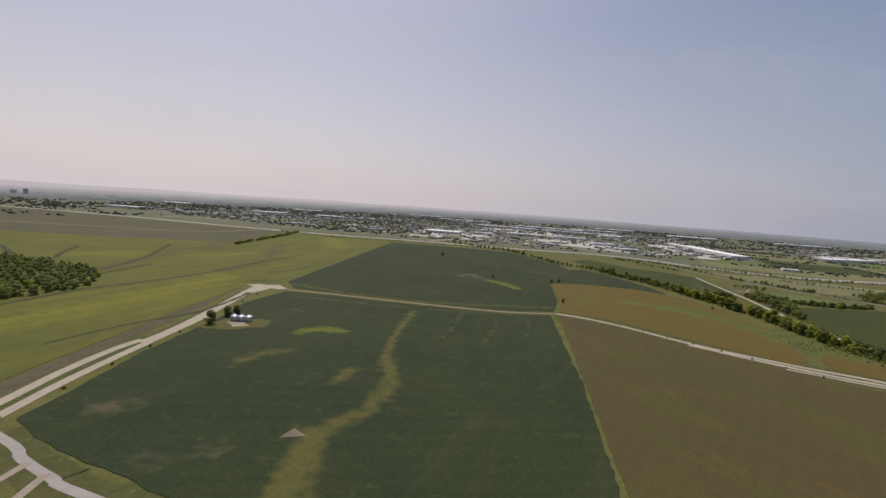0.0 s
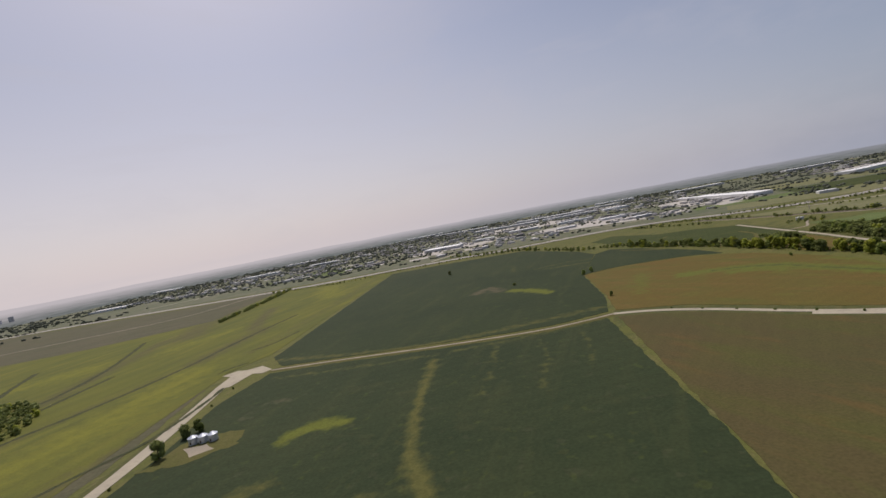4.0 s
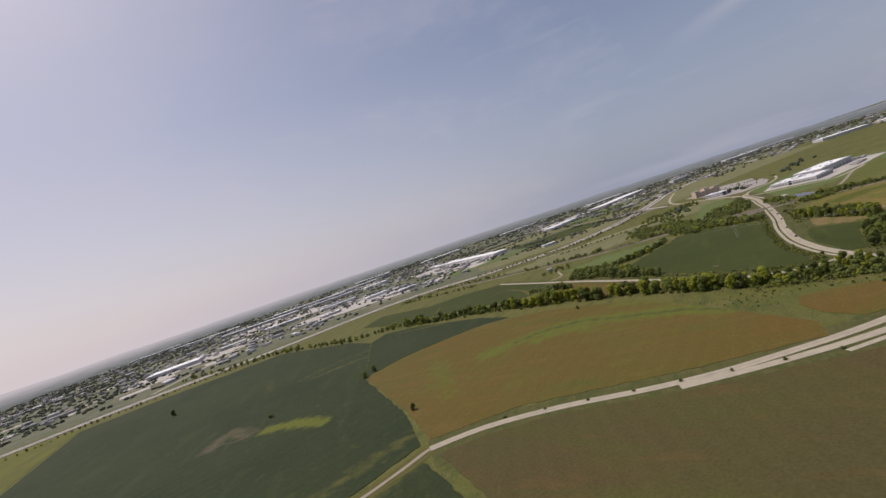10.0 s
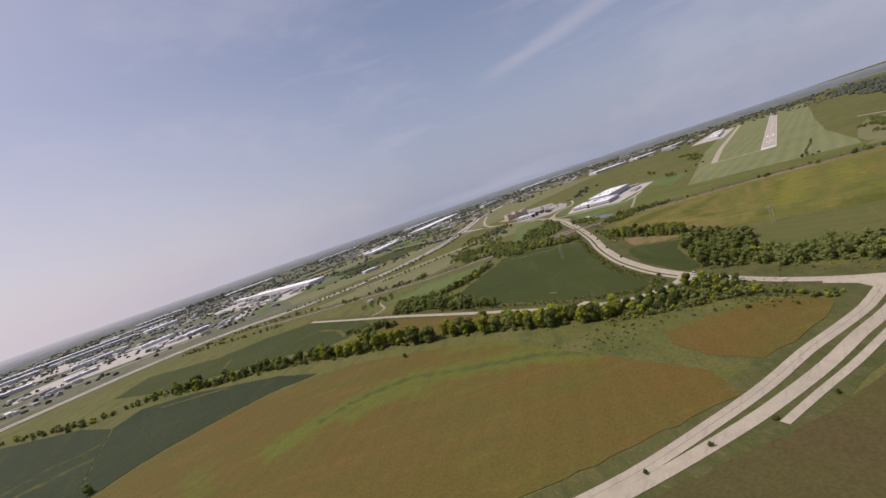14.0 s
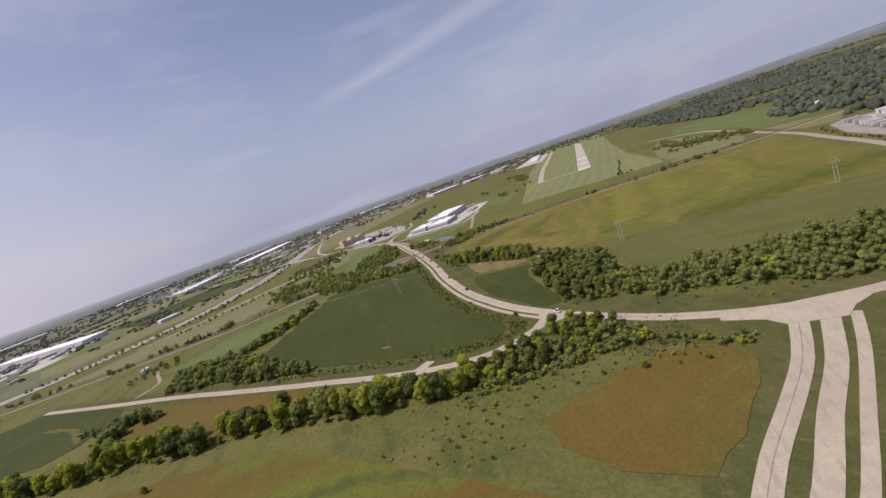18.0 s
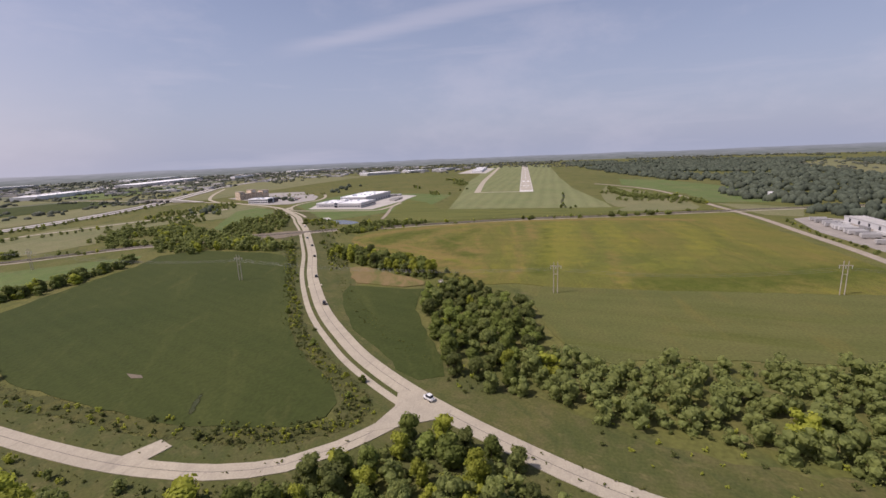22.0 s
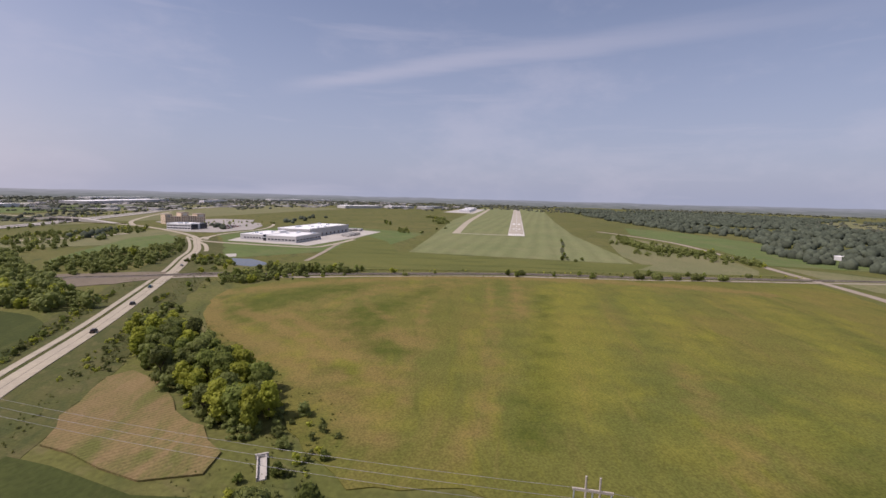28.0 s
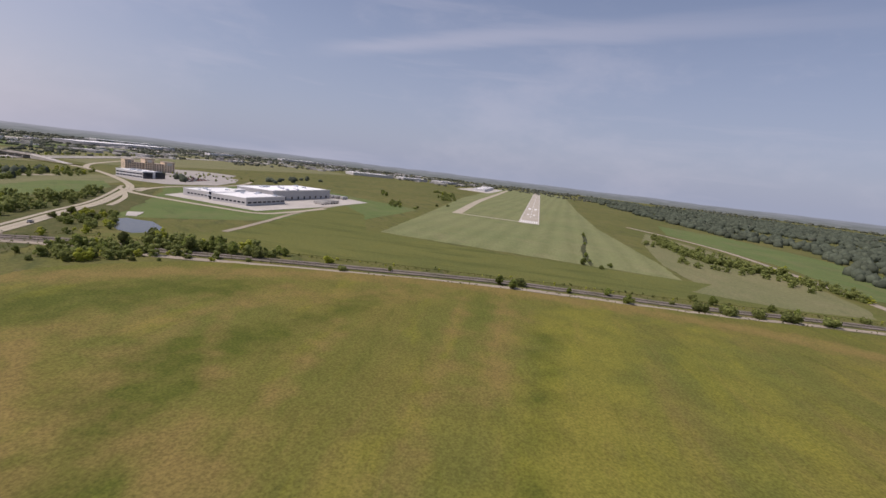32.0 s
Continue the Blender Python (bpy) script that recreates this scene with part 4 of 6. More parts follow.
ribbon("lane", [(432, 1055), (424, 930), (418, 815), (411, 745), (405, 680), (402, 640), (399, 605), (398, 575), (401, 548), (408, 530), (418, 519), (432, 509), (441, 505)], 6.4, CONCRETE, 0.3, label="pale concrete lane behind the tree belt", category="road")
ribbon("centre_joint", [(424, 930), (418, 815), (411, 745), (405, 680), (402, 640), (399, 605), (398, 575), (401, 548), (408, 530), (418, 519), (432, 509)], 0.2, BALLAST, 0.308, label="dark joint along the middle of the lane", category="road joint")
ribbon("lane_verge", [(432, 1055), (424, 930), (418, 815), (411, 745), (405, 680), (402, 640), (399, 605), (398, 575), (401, 548), (408, 530), (418, 519), (432, 509)], 26, VERGE, 0.09, label="rough grass verges of the lane", category="verge", ragged=1.5)
tagged(part("lane_stub", slab_bm([(399, 571), (408, 568), (410, 574), (399, 580)], -0.2, 0.31), CONCRETE), "short pale field entrance", "road", "", "structure")
tagged(part("junction", slab_bm([(391, 403), (398, 409), (403, 424), (412, 424), (410, 398), (414, 368), (405, 372), (399, 379), (391, 384)], -0.2, 0.36), CONCRETE), "wide pale concrete junction", "road", "", "structure")
tagged(part("junction", slab_bm([(426, 514.5), (434, 512.8), (441, 511), (449, 513), (452, 508), (443, 492), (437, 495), (431, 505)], -0.2, 0.36), CONCRETE), "pale concrete road junction", "road", "", "structure")
for x, y, a in ((568, 614, 36),):
    bm = box_bm(-1.8, 1.8, -3, 6, -0.2, 0.33)
    bmesh.ops.transform(bm, matrix=pose(x, y, 0, 0, 0, a), verts=bm.verts)
    tagged(part("crossover", bm, CONCRETE), "concrete crossover between the two roads", "road", "", "structure")
ribbon("gravel_road", [(1413, 396), (1342, 352), (1233, 303), (1080, 279), (980, 271), (871, 259), (775, 257), (700, 255), (609, 256), (500, 250), (429, 246)], 7, GRAVEL, 0.36, label="straight tan gravel road", category="road")
HIGHWAY = [(-3065, 1380), (-1801, 1513), (-890, 1424), (-551, 1396), (-293, 1410), (-15, 1404), (260, 1425), (416, 1386), (544, 1280), (700, 1222), (860, 1233), (1000, 1275), (1125, 1330), (1400, 1480), (1650, 1610), (2300, 1790), (2966, 1900)]
ribbon("highway_carriageway_near", HIGHWAY, 12, PALE, 0.6, -10, 20, label="pale highway carriageway", category="road")
ribbon("highway_carriageway_far", HIGHWAY, 12, PALE, 0.6, 10, 20, label="pale highway carriageway", category="road")
ribbon("highway_median", HIGHWAY, 46, FALLOW, 0.3, 0, 20, label="dry grass highway median and shoulders", category="median", ragged=2)
ribbon("ramp", [(994, 1045), (921, 1044), (825, 1083), (707, 1126), (610, 1175)], 7, CONCRETE, 0.4, label="pale highway ramp", category="road")
ribbon("ramp", [(1106, 1160), (1180, 1250), (1330, 1370), (1520, 1500)], 7, CONCRETE, 0.4, label="pale highway ramp", category="road")
ribbon("farm_road", [(-1728, 967), (-1222, 1076), (-872, 1170), (-783, 1349), (-764, 1442)], 6, GRAVEL, 0.4, label="pale gravel road to the highway", category="road")
ribbon("park_drive", [(1005, 925), (968, 905), (958, 870), (956, 830), (956, 790), (959, 745), (985, 736), (1060, 738)], 6.5, CONCRETE, 0.31, label="pale drive round the warehouse yard", category="road")
ribbon("slip_lane", [(884, 818), (903, 834), (933, 864), (962, 903), (982, 935)], 4, CONCRETE, 0.3, label="pale slip lane beside the bend road", category="road")
ribbon("park_drive", [(975, 900), (1007, 922), (1058, 938), (1128, 940), (1195, 962), (1256, 998)], 5.5, CONCRETE, 0.3, label="pale drive through the business park", category="road")

RAIL = [(443, 1263), (485, 1165), (529, 1082), (573, 996), (603, 947), (656, 902), (695, 856), (729, 805), (757, 756), (782, 720), (800, 668), (826, 609), (848, 556), (866, 509), (878, 460), (888, 411), (910, 345), (928, 278), (947, 210), (975, 100), (1010, -100)]
ribbon("railside_soil", RAIL[5:11], 17, RAIL_SOIL, 0.19, -3, label="bare grey-brown soil beside the railway", category="bare soil", ragged=1.2)
railway = thing("railway", label="single rusty railway track on grey ballast", category="railway", kind="structure")
ribbon("ballast_bed", RAIL, 8, BALLAST, 0.45, parent=railway, ragged=0.5)
ribbon("rail", RAIL, 0.16, STEEL, 0.62, 0.75, parent=railway)
ribbon("rail", RAIL, 0.16, STEEL, 0.62, -0.75, parent=railway)
ribbon("railside_path", RAIL, 5, GRAVEL, 0.22, -11, label="tan service track beside the railway", category="track", ragged=0.4)

tagged(part("rail_cutting", slab_bm([(700, 834), (739, 816), (757, 789), (772, 765), (777, 746), (766, 734), (745, 741), (727, 750), (712, 764), (690, 802)], -0.2, 0.30, 1.2, 6), DIRT), "bare grey-brown soil beside the railway", "bare soil", "", "structure")

# runway
RUN0, RUN1 = Vector((1236, 536, 0)), Vector((2930, 690, 0))
RUN_TURN = math.degrees(math.atan2(RUN1.y - RUN0.y, RUN1.x - RUN0.x))
runway = thing("runway", RUN0.x, RUN0.y, 0, RUN_TURN, "pale concrete runway with white threshold bars", "runway", "", "structure")
RUN_LEN = (RUN1 - RUN0).length
part("paving", box_bm(0, RUN_LEN, -14, 14, -0.2, 0.30), RUNWAY_PAVING, runway)
for k in range(8):
    y = (-10.6 + 3.03 * k)
    part("threshold_bar", box_bm(4, 40, y - 0.9, y + 0.9, 0.28, 0.32), PAINT, runway)
for side in (-1, 1):
    part("edge_line", box_bm(3, RUN_LEN - 3, side * 12.6 - 0.25, side * 12.6 + 0.25, 0.28, 0.31), PAINT, runway)
    part("aiming_mark", box_bm(300, 345, side * 6 - 2.6, side * 6 + 2.6, 0.28, 0.32), PAINT, runway)
    part("touchdown_mark", box_bm(150, 172, side * 5 - 1.5, side * 5 + 1.5, 0.28, 0.32), PAINT, runway)
for k in range(18):
    part("centre_dash", box_bm(100 + k * 61, 136 + k * 61, -0.5, 0.5, 0.28, 0.32), PAINT, runway)
ribbon("taxiway", [(1244, 545), (1241, 580), (1238, 634)], 7, CONCRETE, 0.28, label="narrow concrete taxiway to the threshold", category="taxiway")
ribbon("taxiway", [(1234, 636), (1600, 686), (2000, 728), (2680, 800)], 13, CONCRETE, 0.26, label="pale concrete parallel taxiway", category="taxiway")

# ---------------------------------------------------------------- trees and shrubs
def lump(rng, centre, radius, squash, level=1):
    """A small uneven ball: vertices and faces."""
    bm = bmesh.new()
    bmesh.ops.create_icosphere(bm, subdivisions=level, radius=1)
    off = rng.uniform(0, 50)
    vs = []
    for v in bm.verts:
        k = 1 + 0.35 * noise.noise(v.co * 1.7 + Vector((off, 0, 0)))
        vs.append((centre[0] + v.co.x * radius * k, centre[1] + v.co.y * radius * k, centre[2] + v.co.z * radius * squash * k))
    bm.verts.index_update()
    fs = [tuple(v.index for v in f.verts) for f in bm.faces]
    bm.free()
    return vs, fs


def crown_lists(seed, height, radius, base, lobes, leaves, leaf, level=1):
    """A crown of lobes with loose leaf sprays all over them."""
    rng = random.Random(seed)
    balls = []
    for k in range(lobes):
        ang = rng.uniform(0, 2 * math.pi)
        up = rng.uniform(0.12, 0.95)
        wide = math.sin(math.pi * (0.18 + 0.72 * up)) ** 0.7
        r = radius * rng.uniform(0.32, 0.52)
        d = max(0.0, radius * wide - r) * rng.uniform(0.55, 1.1)
        balls.append(((d * math.cos(ang), d * math.sin(ang), base + (height - base) * up - r * 0.45), r, rng.uniform(0.75, 1.0)))
    verts, faces = [], []
    for c, r, q in balls:
        vs, fs = lump(rng, c, r * 0.78, q, level)
        n = len(verts)
        verts += vs
        faces += [tuple(i + n for i in f) for f in fs]
    for k in range(leaves):
        c, r, q = balls[rng.randrange(lobes)]
        d = Vector((rng.gauss(0, 1), rng.gauss(0, 1), rng.gauss(0.25, 1))).normalized()
        p = Vector(c) + Vector((d.x * r, d.y * r, d.z * r * q)) * rng.uniform(0.8, 1.12)
        u = d.cross(Vector((rng.gauss(0, 1), rng.gauss(0, 1), rng.gauss(0, 1)))).normalized()
        w = (d + 0.9 * Vector((rng.gauss(0, 1), rng.gauss(0, 1), rng.gauss(0, 1)))).cross(u).normalized()
        s = leaf * rng.uniform(0.6, 1.3)
        n = len(verts)
        verts += [tuple(p - u * s), tuple(p + w * s * 0.6), tuple(p + u * s), tuple(p - w * s * 0.6)]
        faces.append((n, n + 1, n + 2, n + 3))
    return verts, faces


def mesh_from(name, verts, faces):
    me = bpy.data.meshes.new(name)
    me.from_pydata(verts, [], faces)
    return me


def trunk_bm(seed, height, girth):
    """A tapered, slightly bent trunk with four limbs."""
    rng = random.Random(seed)
    bm = bmesh.new()

    def limb(a, b, r0, r1, seg=7):
        d = (b - a)
        m = Matrix.Translation((a + b) / 2) @ d.to_track_quat("Z", "Y").to_matrix().to_4x4()
        bmesh.ops.create_cone(bm, cap_ends=True, segments=seg, radius1=r0, radius2=r1, depth=d.length, matrix=m)

    fork = Vector((rng.uniform(-0.3, 0.3), rng.uniform(-0.3, 0.3), height * 0.38))
    limb(Vector((0, 0, -0.4)), fork, girth, girth * 0.72)
    for k in range(4):
        ang = k * 1.57 + rng.uniform(-0.4, 0.4)
        out = height * rng.uniform(0.16, 0.26)
        limb(fork - Vector((0, 0, 0.2)), fork + Vector((out * math.cos(ang), out * math.sin(ang), height * rng.uniform(0.22, 0.36))), girth * 0.5, girth * 0.16, 5)
    return bm


TREES, BUSHES = [], []


def make_tree(seed, material, label, height=12.0, radius=5.2):
    t = thing("tree", label=label, category="tree", group="roadside and hedgerow trees")
    part("trunk", trunk_bm(seed, height, 0.32), BARK, t)
    v, f = crown_lists(seed, height, radius, height * 0.12, 16, 900, 0.56, 2)
    linked("crown", mesh_from("crown", v, f), material, t)
    TREES.append([t, 0, height])
    return t


def make_bush(seed, material, label):
    b = thing("bush", label=label, category="bush", group="field-edge bushes")
    bm = bmesh.new()
    rng = random.Random(seed)
    for k in range(5):
        top = Vector((rng.uniform(-0.9, 0.9), rng.uniform(-0.9, 0.9), 1.6))
        bmesh.ops.create_cone(bm, cap_ends=True, segments=5, radius1=0.07, radius2=0.03, depth=2.0, matrix=Matrix.Translation(top * 0.45) @ top.to_track_quat("Z", "Y").to_matrix().to_4x4())
    part("stems", bm, BARK, b)
    v, f = crown_lists(seed + 50, 3.6, 2.3, 0.1, 9, 420, 0.3)
    linked("crown", mesh_from("crown", v, f), material, b)
    BUSHES.append([b, 0, 3.6])
    return b


for seed, m, lab in ((1, LEAF, "broad green deciduous tree in full leaf"), (2, LEAF_DARK, "dark green deciduous tree in full leaf"), (3, LEAF_YELLOW, "tree with yellowing late-summer leaves"),
                     (4, LEAF, "rounded green deciduous tree in full leaf"), (5, LEAF_DARK, "dark green spreading tree in full leaf"), (6, LEAF_YELLOW, "yellow-green cottonwood in full leaf")):
    make_tree(seed, m, lab, radius=4.6 if seed in (3, 6) else 5.4)
for seed, m, lab in ((11, LEAF, "low green field-edge bush"), (12, LEAF_DARK, "low dark green field-edge bush"), (13, LEAF_YELLOW, "low yellow-green field-edge bush")):
    make_bush(seed, m, lab)

SPOTS = random.Random(77)
DITCH = [(1202, 466), (1188, 465), (1169, 465), (1095, 464), (1015, 463), (991, 460)]
REST = []  # (x, y, height, leaf kind) of trees that stay in the joined woods


def plant(stock, x, y, height, yellow=0.2, wide=1.0):
    yes = SPOTS.random() < yellow
    pick = [e for e in stock if ("yellow" in e[0]["label"]) == yes]
    e = pick[SPOTS.randrange(len(pick))]
    k = height / e[2]
    w = k * wide * SPOTS.uniform(0.9, 1.15)
    m = pose(x, y, 0, 0, 0, SPOTS.uniform(0, 360)) @ Matrix.Diagonal((w, w, k, 1))
    if e[1] == 0:
        e[0].matrix_basis = m
    else:
        o = copy_thing(e[0], pose(0, 0, 0))
        o.matrix_basis = m
    e[1] += 1


def inside(x, y, poly):
    hit = False
    for (x0, y0), (x1, y1) in zip(poly, poly[1:] + poly[:1]):
        if (y0 > y) != (y1 > y) and x < (x1 - x0) * (y - y0) / (y1 - y0) + x0:
            hit = not hit
    return hit


def belt(stock, points, half, spacing, lo, hi, yellow=0.2, wide=1.0):
    line = smooth(points, spacing)
    for i, q in enumerate(line):
        d = line[min(i + 1, len(line) - 1)] - line[max(i - 1, 0)]
        d.normalize()
        o = SPOTS.uniform(-half, half)
        x, y, h = q.x - d.y * o + SPOTS.uniform(-2, 2), q.y + d.x * o + SPOTS.uniform(-2, 2), SPOTS.uniform(lo, hi)
        if stock is None:
            REST.append((x, y, h, yellow))
        else:
            plant(stock, x, y, h, yellow, wide)


def wood(stock, poly, apart, lo, hi, yellow=0.2, tries=4000, skip=None):
    """Trees scattered over an outline, at least apart metres from one another."""
    xs, ys = [p[0] for p in poly], [p[1] for p in poly]
    placed = []
    for k in range(tries):
        x, y = SPOTS.uniform(min(xs), max(xs)), SPOTS.uniform(min(ys), max(ys))
        if not inside(x, y, poly) or any((x - a) ** 2 + (y - b) ** 2 < apart ** 2 for a, b in placed) or (skip and skip(x, y)):
            continue
        placed.append((x, y))
        h = SPOTS.uniform(lo, hi)
        if stock is None:
            REST.append((x, y, h, yellow))
        else:
            plant(stock, x, y, h, yellow)


# the hedgerow behind the brown beans
belt(TREES, [(221, 1032), (254, 952), (290, 888), (310, 832)], 8, 7, 8, 13, 0.15)
belt(None, [(195, 1067), (221, 1032), (254, 952), (290, 888), (310, 832), (334, 764)], 9, 4.5, 4, 9, 0.2)
belt(TREES, [(310, 832), (326, 786), (340, 747), (351, 698), (364, 659), (367, 611), (370, 566), (375, 534)], 8, 4.4, 9.5, 15, 0.5, 1.1)
belt(BUSHES, [(220, 1015), (285, 889), (321, 779), (346, 692), (359, 650), (362, 605), (365, 561), (373, 527)], 6, 7.5, 2.5, 4.5, 0.35)
belt(None, [(-169, 1485), (-82, 1394), (-19, 1348), (35, 1313), (97, 1183), (141, 1100), (198, 1065)], 9, 9, 6, 11, 0.1)
belt(None, [(369, 864), (386, 825), (392, 796)], 6, 7, 6, 9, 0.1)
belt(TREES, [(422, 681), (431, 751), (447, 815), (460, 854)], 7, 8, 8, 12, 0.08)
wood(None, [(428, 840), (429, 782), (423, 712), (422, 677), (432, 688), (454, 742), (484, 821), (479, 860), (451, 859)], 5.4, 5, 11, 0.05, 2500)
belt(None, [(476, 819), (494, 812), (517, 803), (550, 805), (585, 813), (613, 825)], 6, 2.4, 5, 10, 0.05)
belt(None, [(514, 1088), (524, 1075), (559, 1045), (581, 993), (615, 968)], 7, 3.4, 4, 9, 0.08)
belt(None, [(629, 933), (636, 911), (674, 893), (718, 838)], 5, 5, 3, 7, 0.1)
wood(None, [(464, 959), (498, 990), (522, 957), (508, 925), (479, 936)], 9, 3, 8, 0.1, 200)
belt(None, [(354, 811), (370, 816), (386, 831), (398, 821)], 6, 1.8, 6, 11, 0.08)
belt(TREES, [(473, 826), (503, 808), (541, 804), (582, 813)], 5, 9, 7, 10, 0.05)
belt(None, [(419, 668), (415, 604), (416, 561), (422, 535), (436, 521)], 2.5, 7, 1.5, 3, 0.4)
# scrub by the end of the lane
wood(TREES, [(374, 546), (395, 529), (410, 513), (428, 496), (423, 470), (404, 462), (393, 490), (379, 514)], 6.5, 6, 10, 0.15, 900)
wood(None, [(364, 544), (395, 535), (413, 505), (431, 493), (417, 460), (392, 453), (382, 482), (367, 514)], 4.6, 2, 4.5, 0.3, 900)
belt(BUSHES, [(352, 540), (361, 502), (368, 471), (374, 433)], 3, 10, 1.5, 3, 0.4)
belt(BUSHES, [(385, 424), (394, 444)], 2, 9, 3, 4.5, 0.2)
# woods south of the bend road
wood(TREES, [(504, 515), (534, 530), (556, 534), (572, 514), (556, 494), (541, 477), (508, 468), (486, 465), (463, 470), (455, 484), (465, 501)], 6.4, 6.5, 10, 0.05, 3500)
wood(None, [(455, 477), (486, 467), (477, 439), (485, 413), (489, 369), (491, 322), (512, 287), (527, 248), (488, 236), (432, 229), (409, 319), (426, 373), (444, 418), (445, 443)], 6.2, 6, 10.5, 0.04, 9000)
wood(None, [(432, 229), (527, 248), (532, 233), (496, 122), (412, 93)], 10, 8, 12, 0.05, 1500)
# along the west edge of the large bean field
wood(TREES, [(634, 626), (649, 641), (663, 638), (644, 599), (617, 554), (603, 541), (597, 547), (599, 564), (610, 586), (622, 606)], 5.4, 7, 12, 0.3, 3000)
belt(None, [(684, 666), (658, 640), (645, 618), (630, 596), (614, 574), (606, 556), (600, 541)], 10, 1.3, 2.0, 6, 0.25)
belt(None, [(568, 530), (584, 523), (599, 532), (609, 548)], 6, 1.6, 1.2, 3.5, 0.3)
belt(BUSHES, [(713, 694), (688, 673), (660, 646), (637, 625), (627, 606)], 6, 6.5, 2, 4, 0.3)
belt(BUSHES, [(599, 536), (590, 526), (574, 535)], 5, 6, 2, 4, 0.2)
# the field side of the service road
belt(BUSHES, [(702, 726), (650, 686), (592, 648), (540, 612), (509, 589), (482, 567), (457, 539), (441, 523)], 3.5, 7.5, 1.6, 3.2, 0.2)
belt(None, [(702, 726), (650, 686), (592, 648), (540, 612), (509, 589), (482, 567), (457, 539), (441, 523), (431, 523), (422, 534), (416, 560)], 5.0, 0.26, 0.5, 1.7, 0.3)
belt(None, [(713, 694), (673, 670), (638, 638), (616, 618)], 4, 2.0, 0.9, 2.6, 0.35)
belt(None, [(418, 701), (416, 646), (415, 604), (415, 575), (417, 555), (424, 533), (433, 523)], 3.5, 1.6, 0.8, 2.6, 0.4)
belt(None, [(394, 647), (391, 603), (393, 567), (399, 542)], 4, 2.2, 1.0, 4.0, 0.3)
wood(None, [(378, 549), (395, 536), (414, 509), (432, 495), (421, 463), (396, 452), (384, 482), (369, 519)], 3.6, 2, 7, 0.2, 2500)
wood(None, [(326, 562), (364, 522), (383, 472), (386, 433), (374, 428), (376, 452), (367, 491), (348, 504), (327, 497), (320, 519)], 4.2, 0.6, 2.4, 0.5, 1500)
wood(None, [(400, 346), (439, 348), (448, 410), (448, 448), (429, 447), (412, 398)], 4.5, 0.6, 2.2, 0.5, 800)
belt(None, [(380, 427), (386, 417), (392, 444), (401, 465)], 5, 1.5, 1, 4, 0.2)
wood(None, [(717, 703), (677, 674), (637, 636), (616, 618), (602, 625), (653, 669), (709, 718)], 3.0, 0.8, 2.8, 0.4, 2500)
wood(None, [(452, 500), (462, 499), (478, 503), (468, 488), (456, 482), (448, 488)], 3, 0.8, 2.5, 0.3, 400)
# scrub between the bend road, the railway and the highway
wood(None, [(664, 790), (666, 750), (664, 715), (680, 704), (704, 755), (731, 818), (756, 880), (804, 967), (772, 951), (698, 884), (652, 837), (647, 789)], 5.6, 4, 12, 0.07, 5000)
wood(None, [(752, 844), (800, 877), (843, 889), (859, 870), (958, 906), (901, 853), (811, 799), (767, 785), (741, 802)], 6.4, 4, 10, 0.05, 4000, lambda x, y: noise.noise((x / 28, y / 28, 3)) < -0.25)
wood(None, [(671, 872), (723, 868), (772, 951), (774, 999), (743, 1003), (687, 940), (661, 912)], 6.5, 5, 11, 0.05, 3000, lambda x, y: noise.noise((x / 45, y / 45, 7)) < -0.15)
wood(None, [(872, 1094), (963, 1134), (1040, 1123), (1073, 1099), (1024, 1048), (946, 1012), (853, 964), (808, 956)], 8.5, 4, 8, 0.1, 3000, lambda x, y: noise.noise((x / 40, y / 40, 2)) < -0.05)
wood(None, [(705, 729), (756, 739), (800, 724), (823, 727), (864, 784), (845, 796), (799, 758), (758, 757)], 7, 2, 6, 0.25, 1500, lambda x, y: noise.noise((x / 18, y / 18, 9)) < 0.0)
# along the railway
for x, y, h in ((777, 695, 7), (779, 682, 5), (817, 694, 9), (860, 508, 5), (867, 497, 5.5), (870, 472, 3), (879, 452, 4.5), (886, 419, 3), (907, 405, 5), (905, 395, 5), (914, 363, 4), (914, 351, 4), (927, 314, 5), (837, 597, 5.5), (828, 584, 4), (844, 564, 3)):
    plant(BUSHES, x, y, h, 0.05)
belt(BUSHES, [(781, 699), (795, 681), (809, 663), (821, 648), (830, 624)], 8, 5, 3.5, 7, 0.1)
wood(None, [(778, 691), (809, 696), (835, 670), (836, 627), (818, 622), (796, 649)], 5.2, 3, 8, 0.1, 1200)
wood(None, [(757, 690), (760, 674), (778, 667), (797, 657), (806, 664), (790, 692), (775, 708)], 3.8, 2.5, 6.5, 0.15, 1500)
belt(TREES, [(794, 688), (807, 670), (819, 644)], 6, 9, 6, 8, 0.1)
wood(BUSHES, [(812, 777), (844, 796), (862, 782), (834, 739), (812, 741)], 7, 3, 5, 0.2, 300)
wood(BUSHES, [(724, 698), (768, 712), (797, 670), (815, 615), (776, 660), (727, 686)], 10, 1.5, 3.5, 0.25, 400)
for x, y, h in ((884, 419, 5), (894, 410, 7), (888, 404, 5), (895, 394, 6), (895, 387, 5), (900, 377, 6.5), (900, 368, 5), (914, 318, 5), (861, 501, 4), (864, 495, 5), (869, 478, 3), (875, 457, 5.5), (876, 445, 4)):
    REST.append((x, y, h, 0.1))
    REST.append((x + 4, y - 5, h * 0.7, 0.1))
belt(None, [(874, 520), (892, 455), (906, 395), (926, 330), (945, 262)], 3, 4.5, 0.8, 2.2, 0.4)
belt(None, [(804, 724), (828, 657), (849, 597), (867, 540)], 3, 4.5, 0.8, 2.4, 0.4)
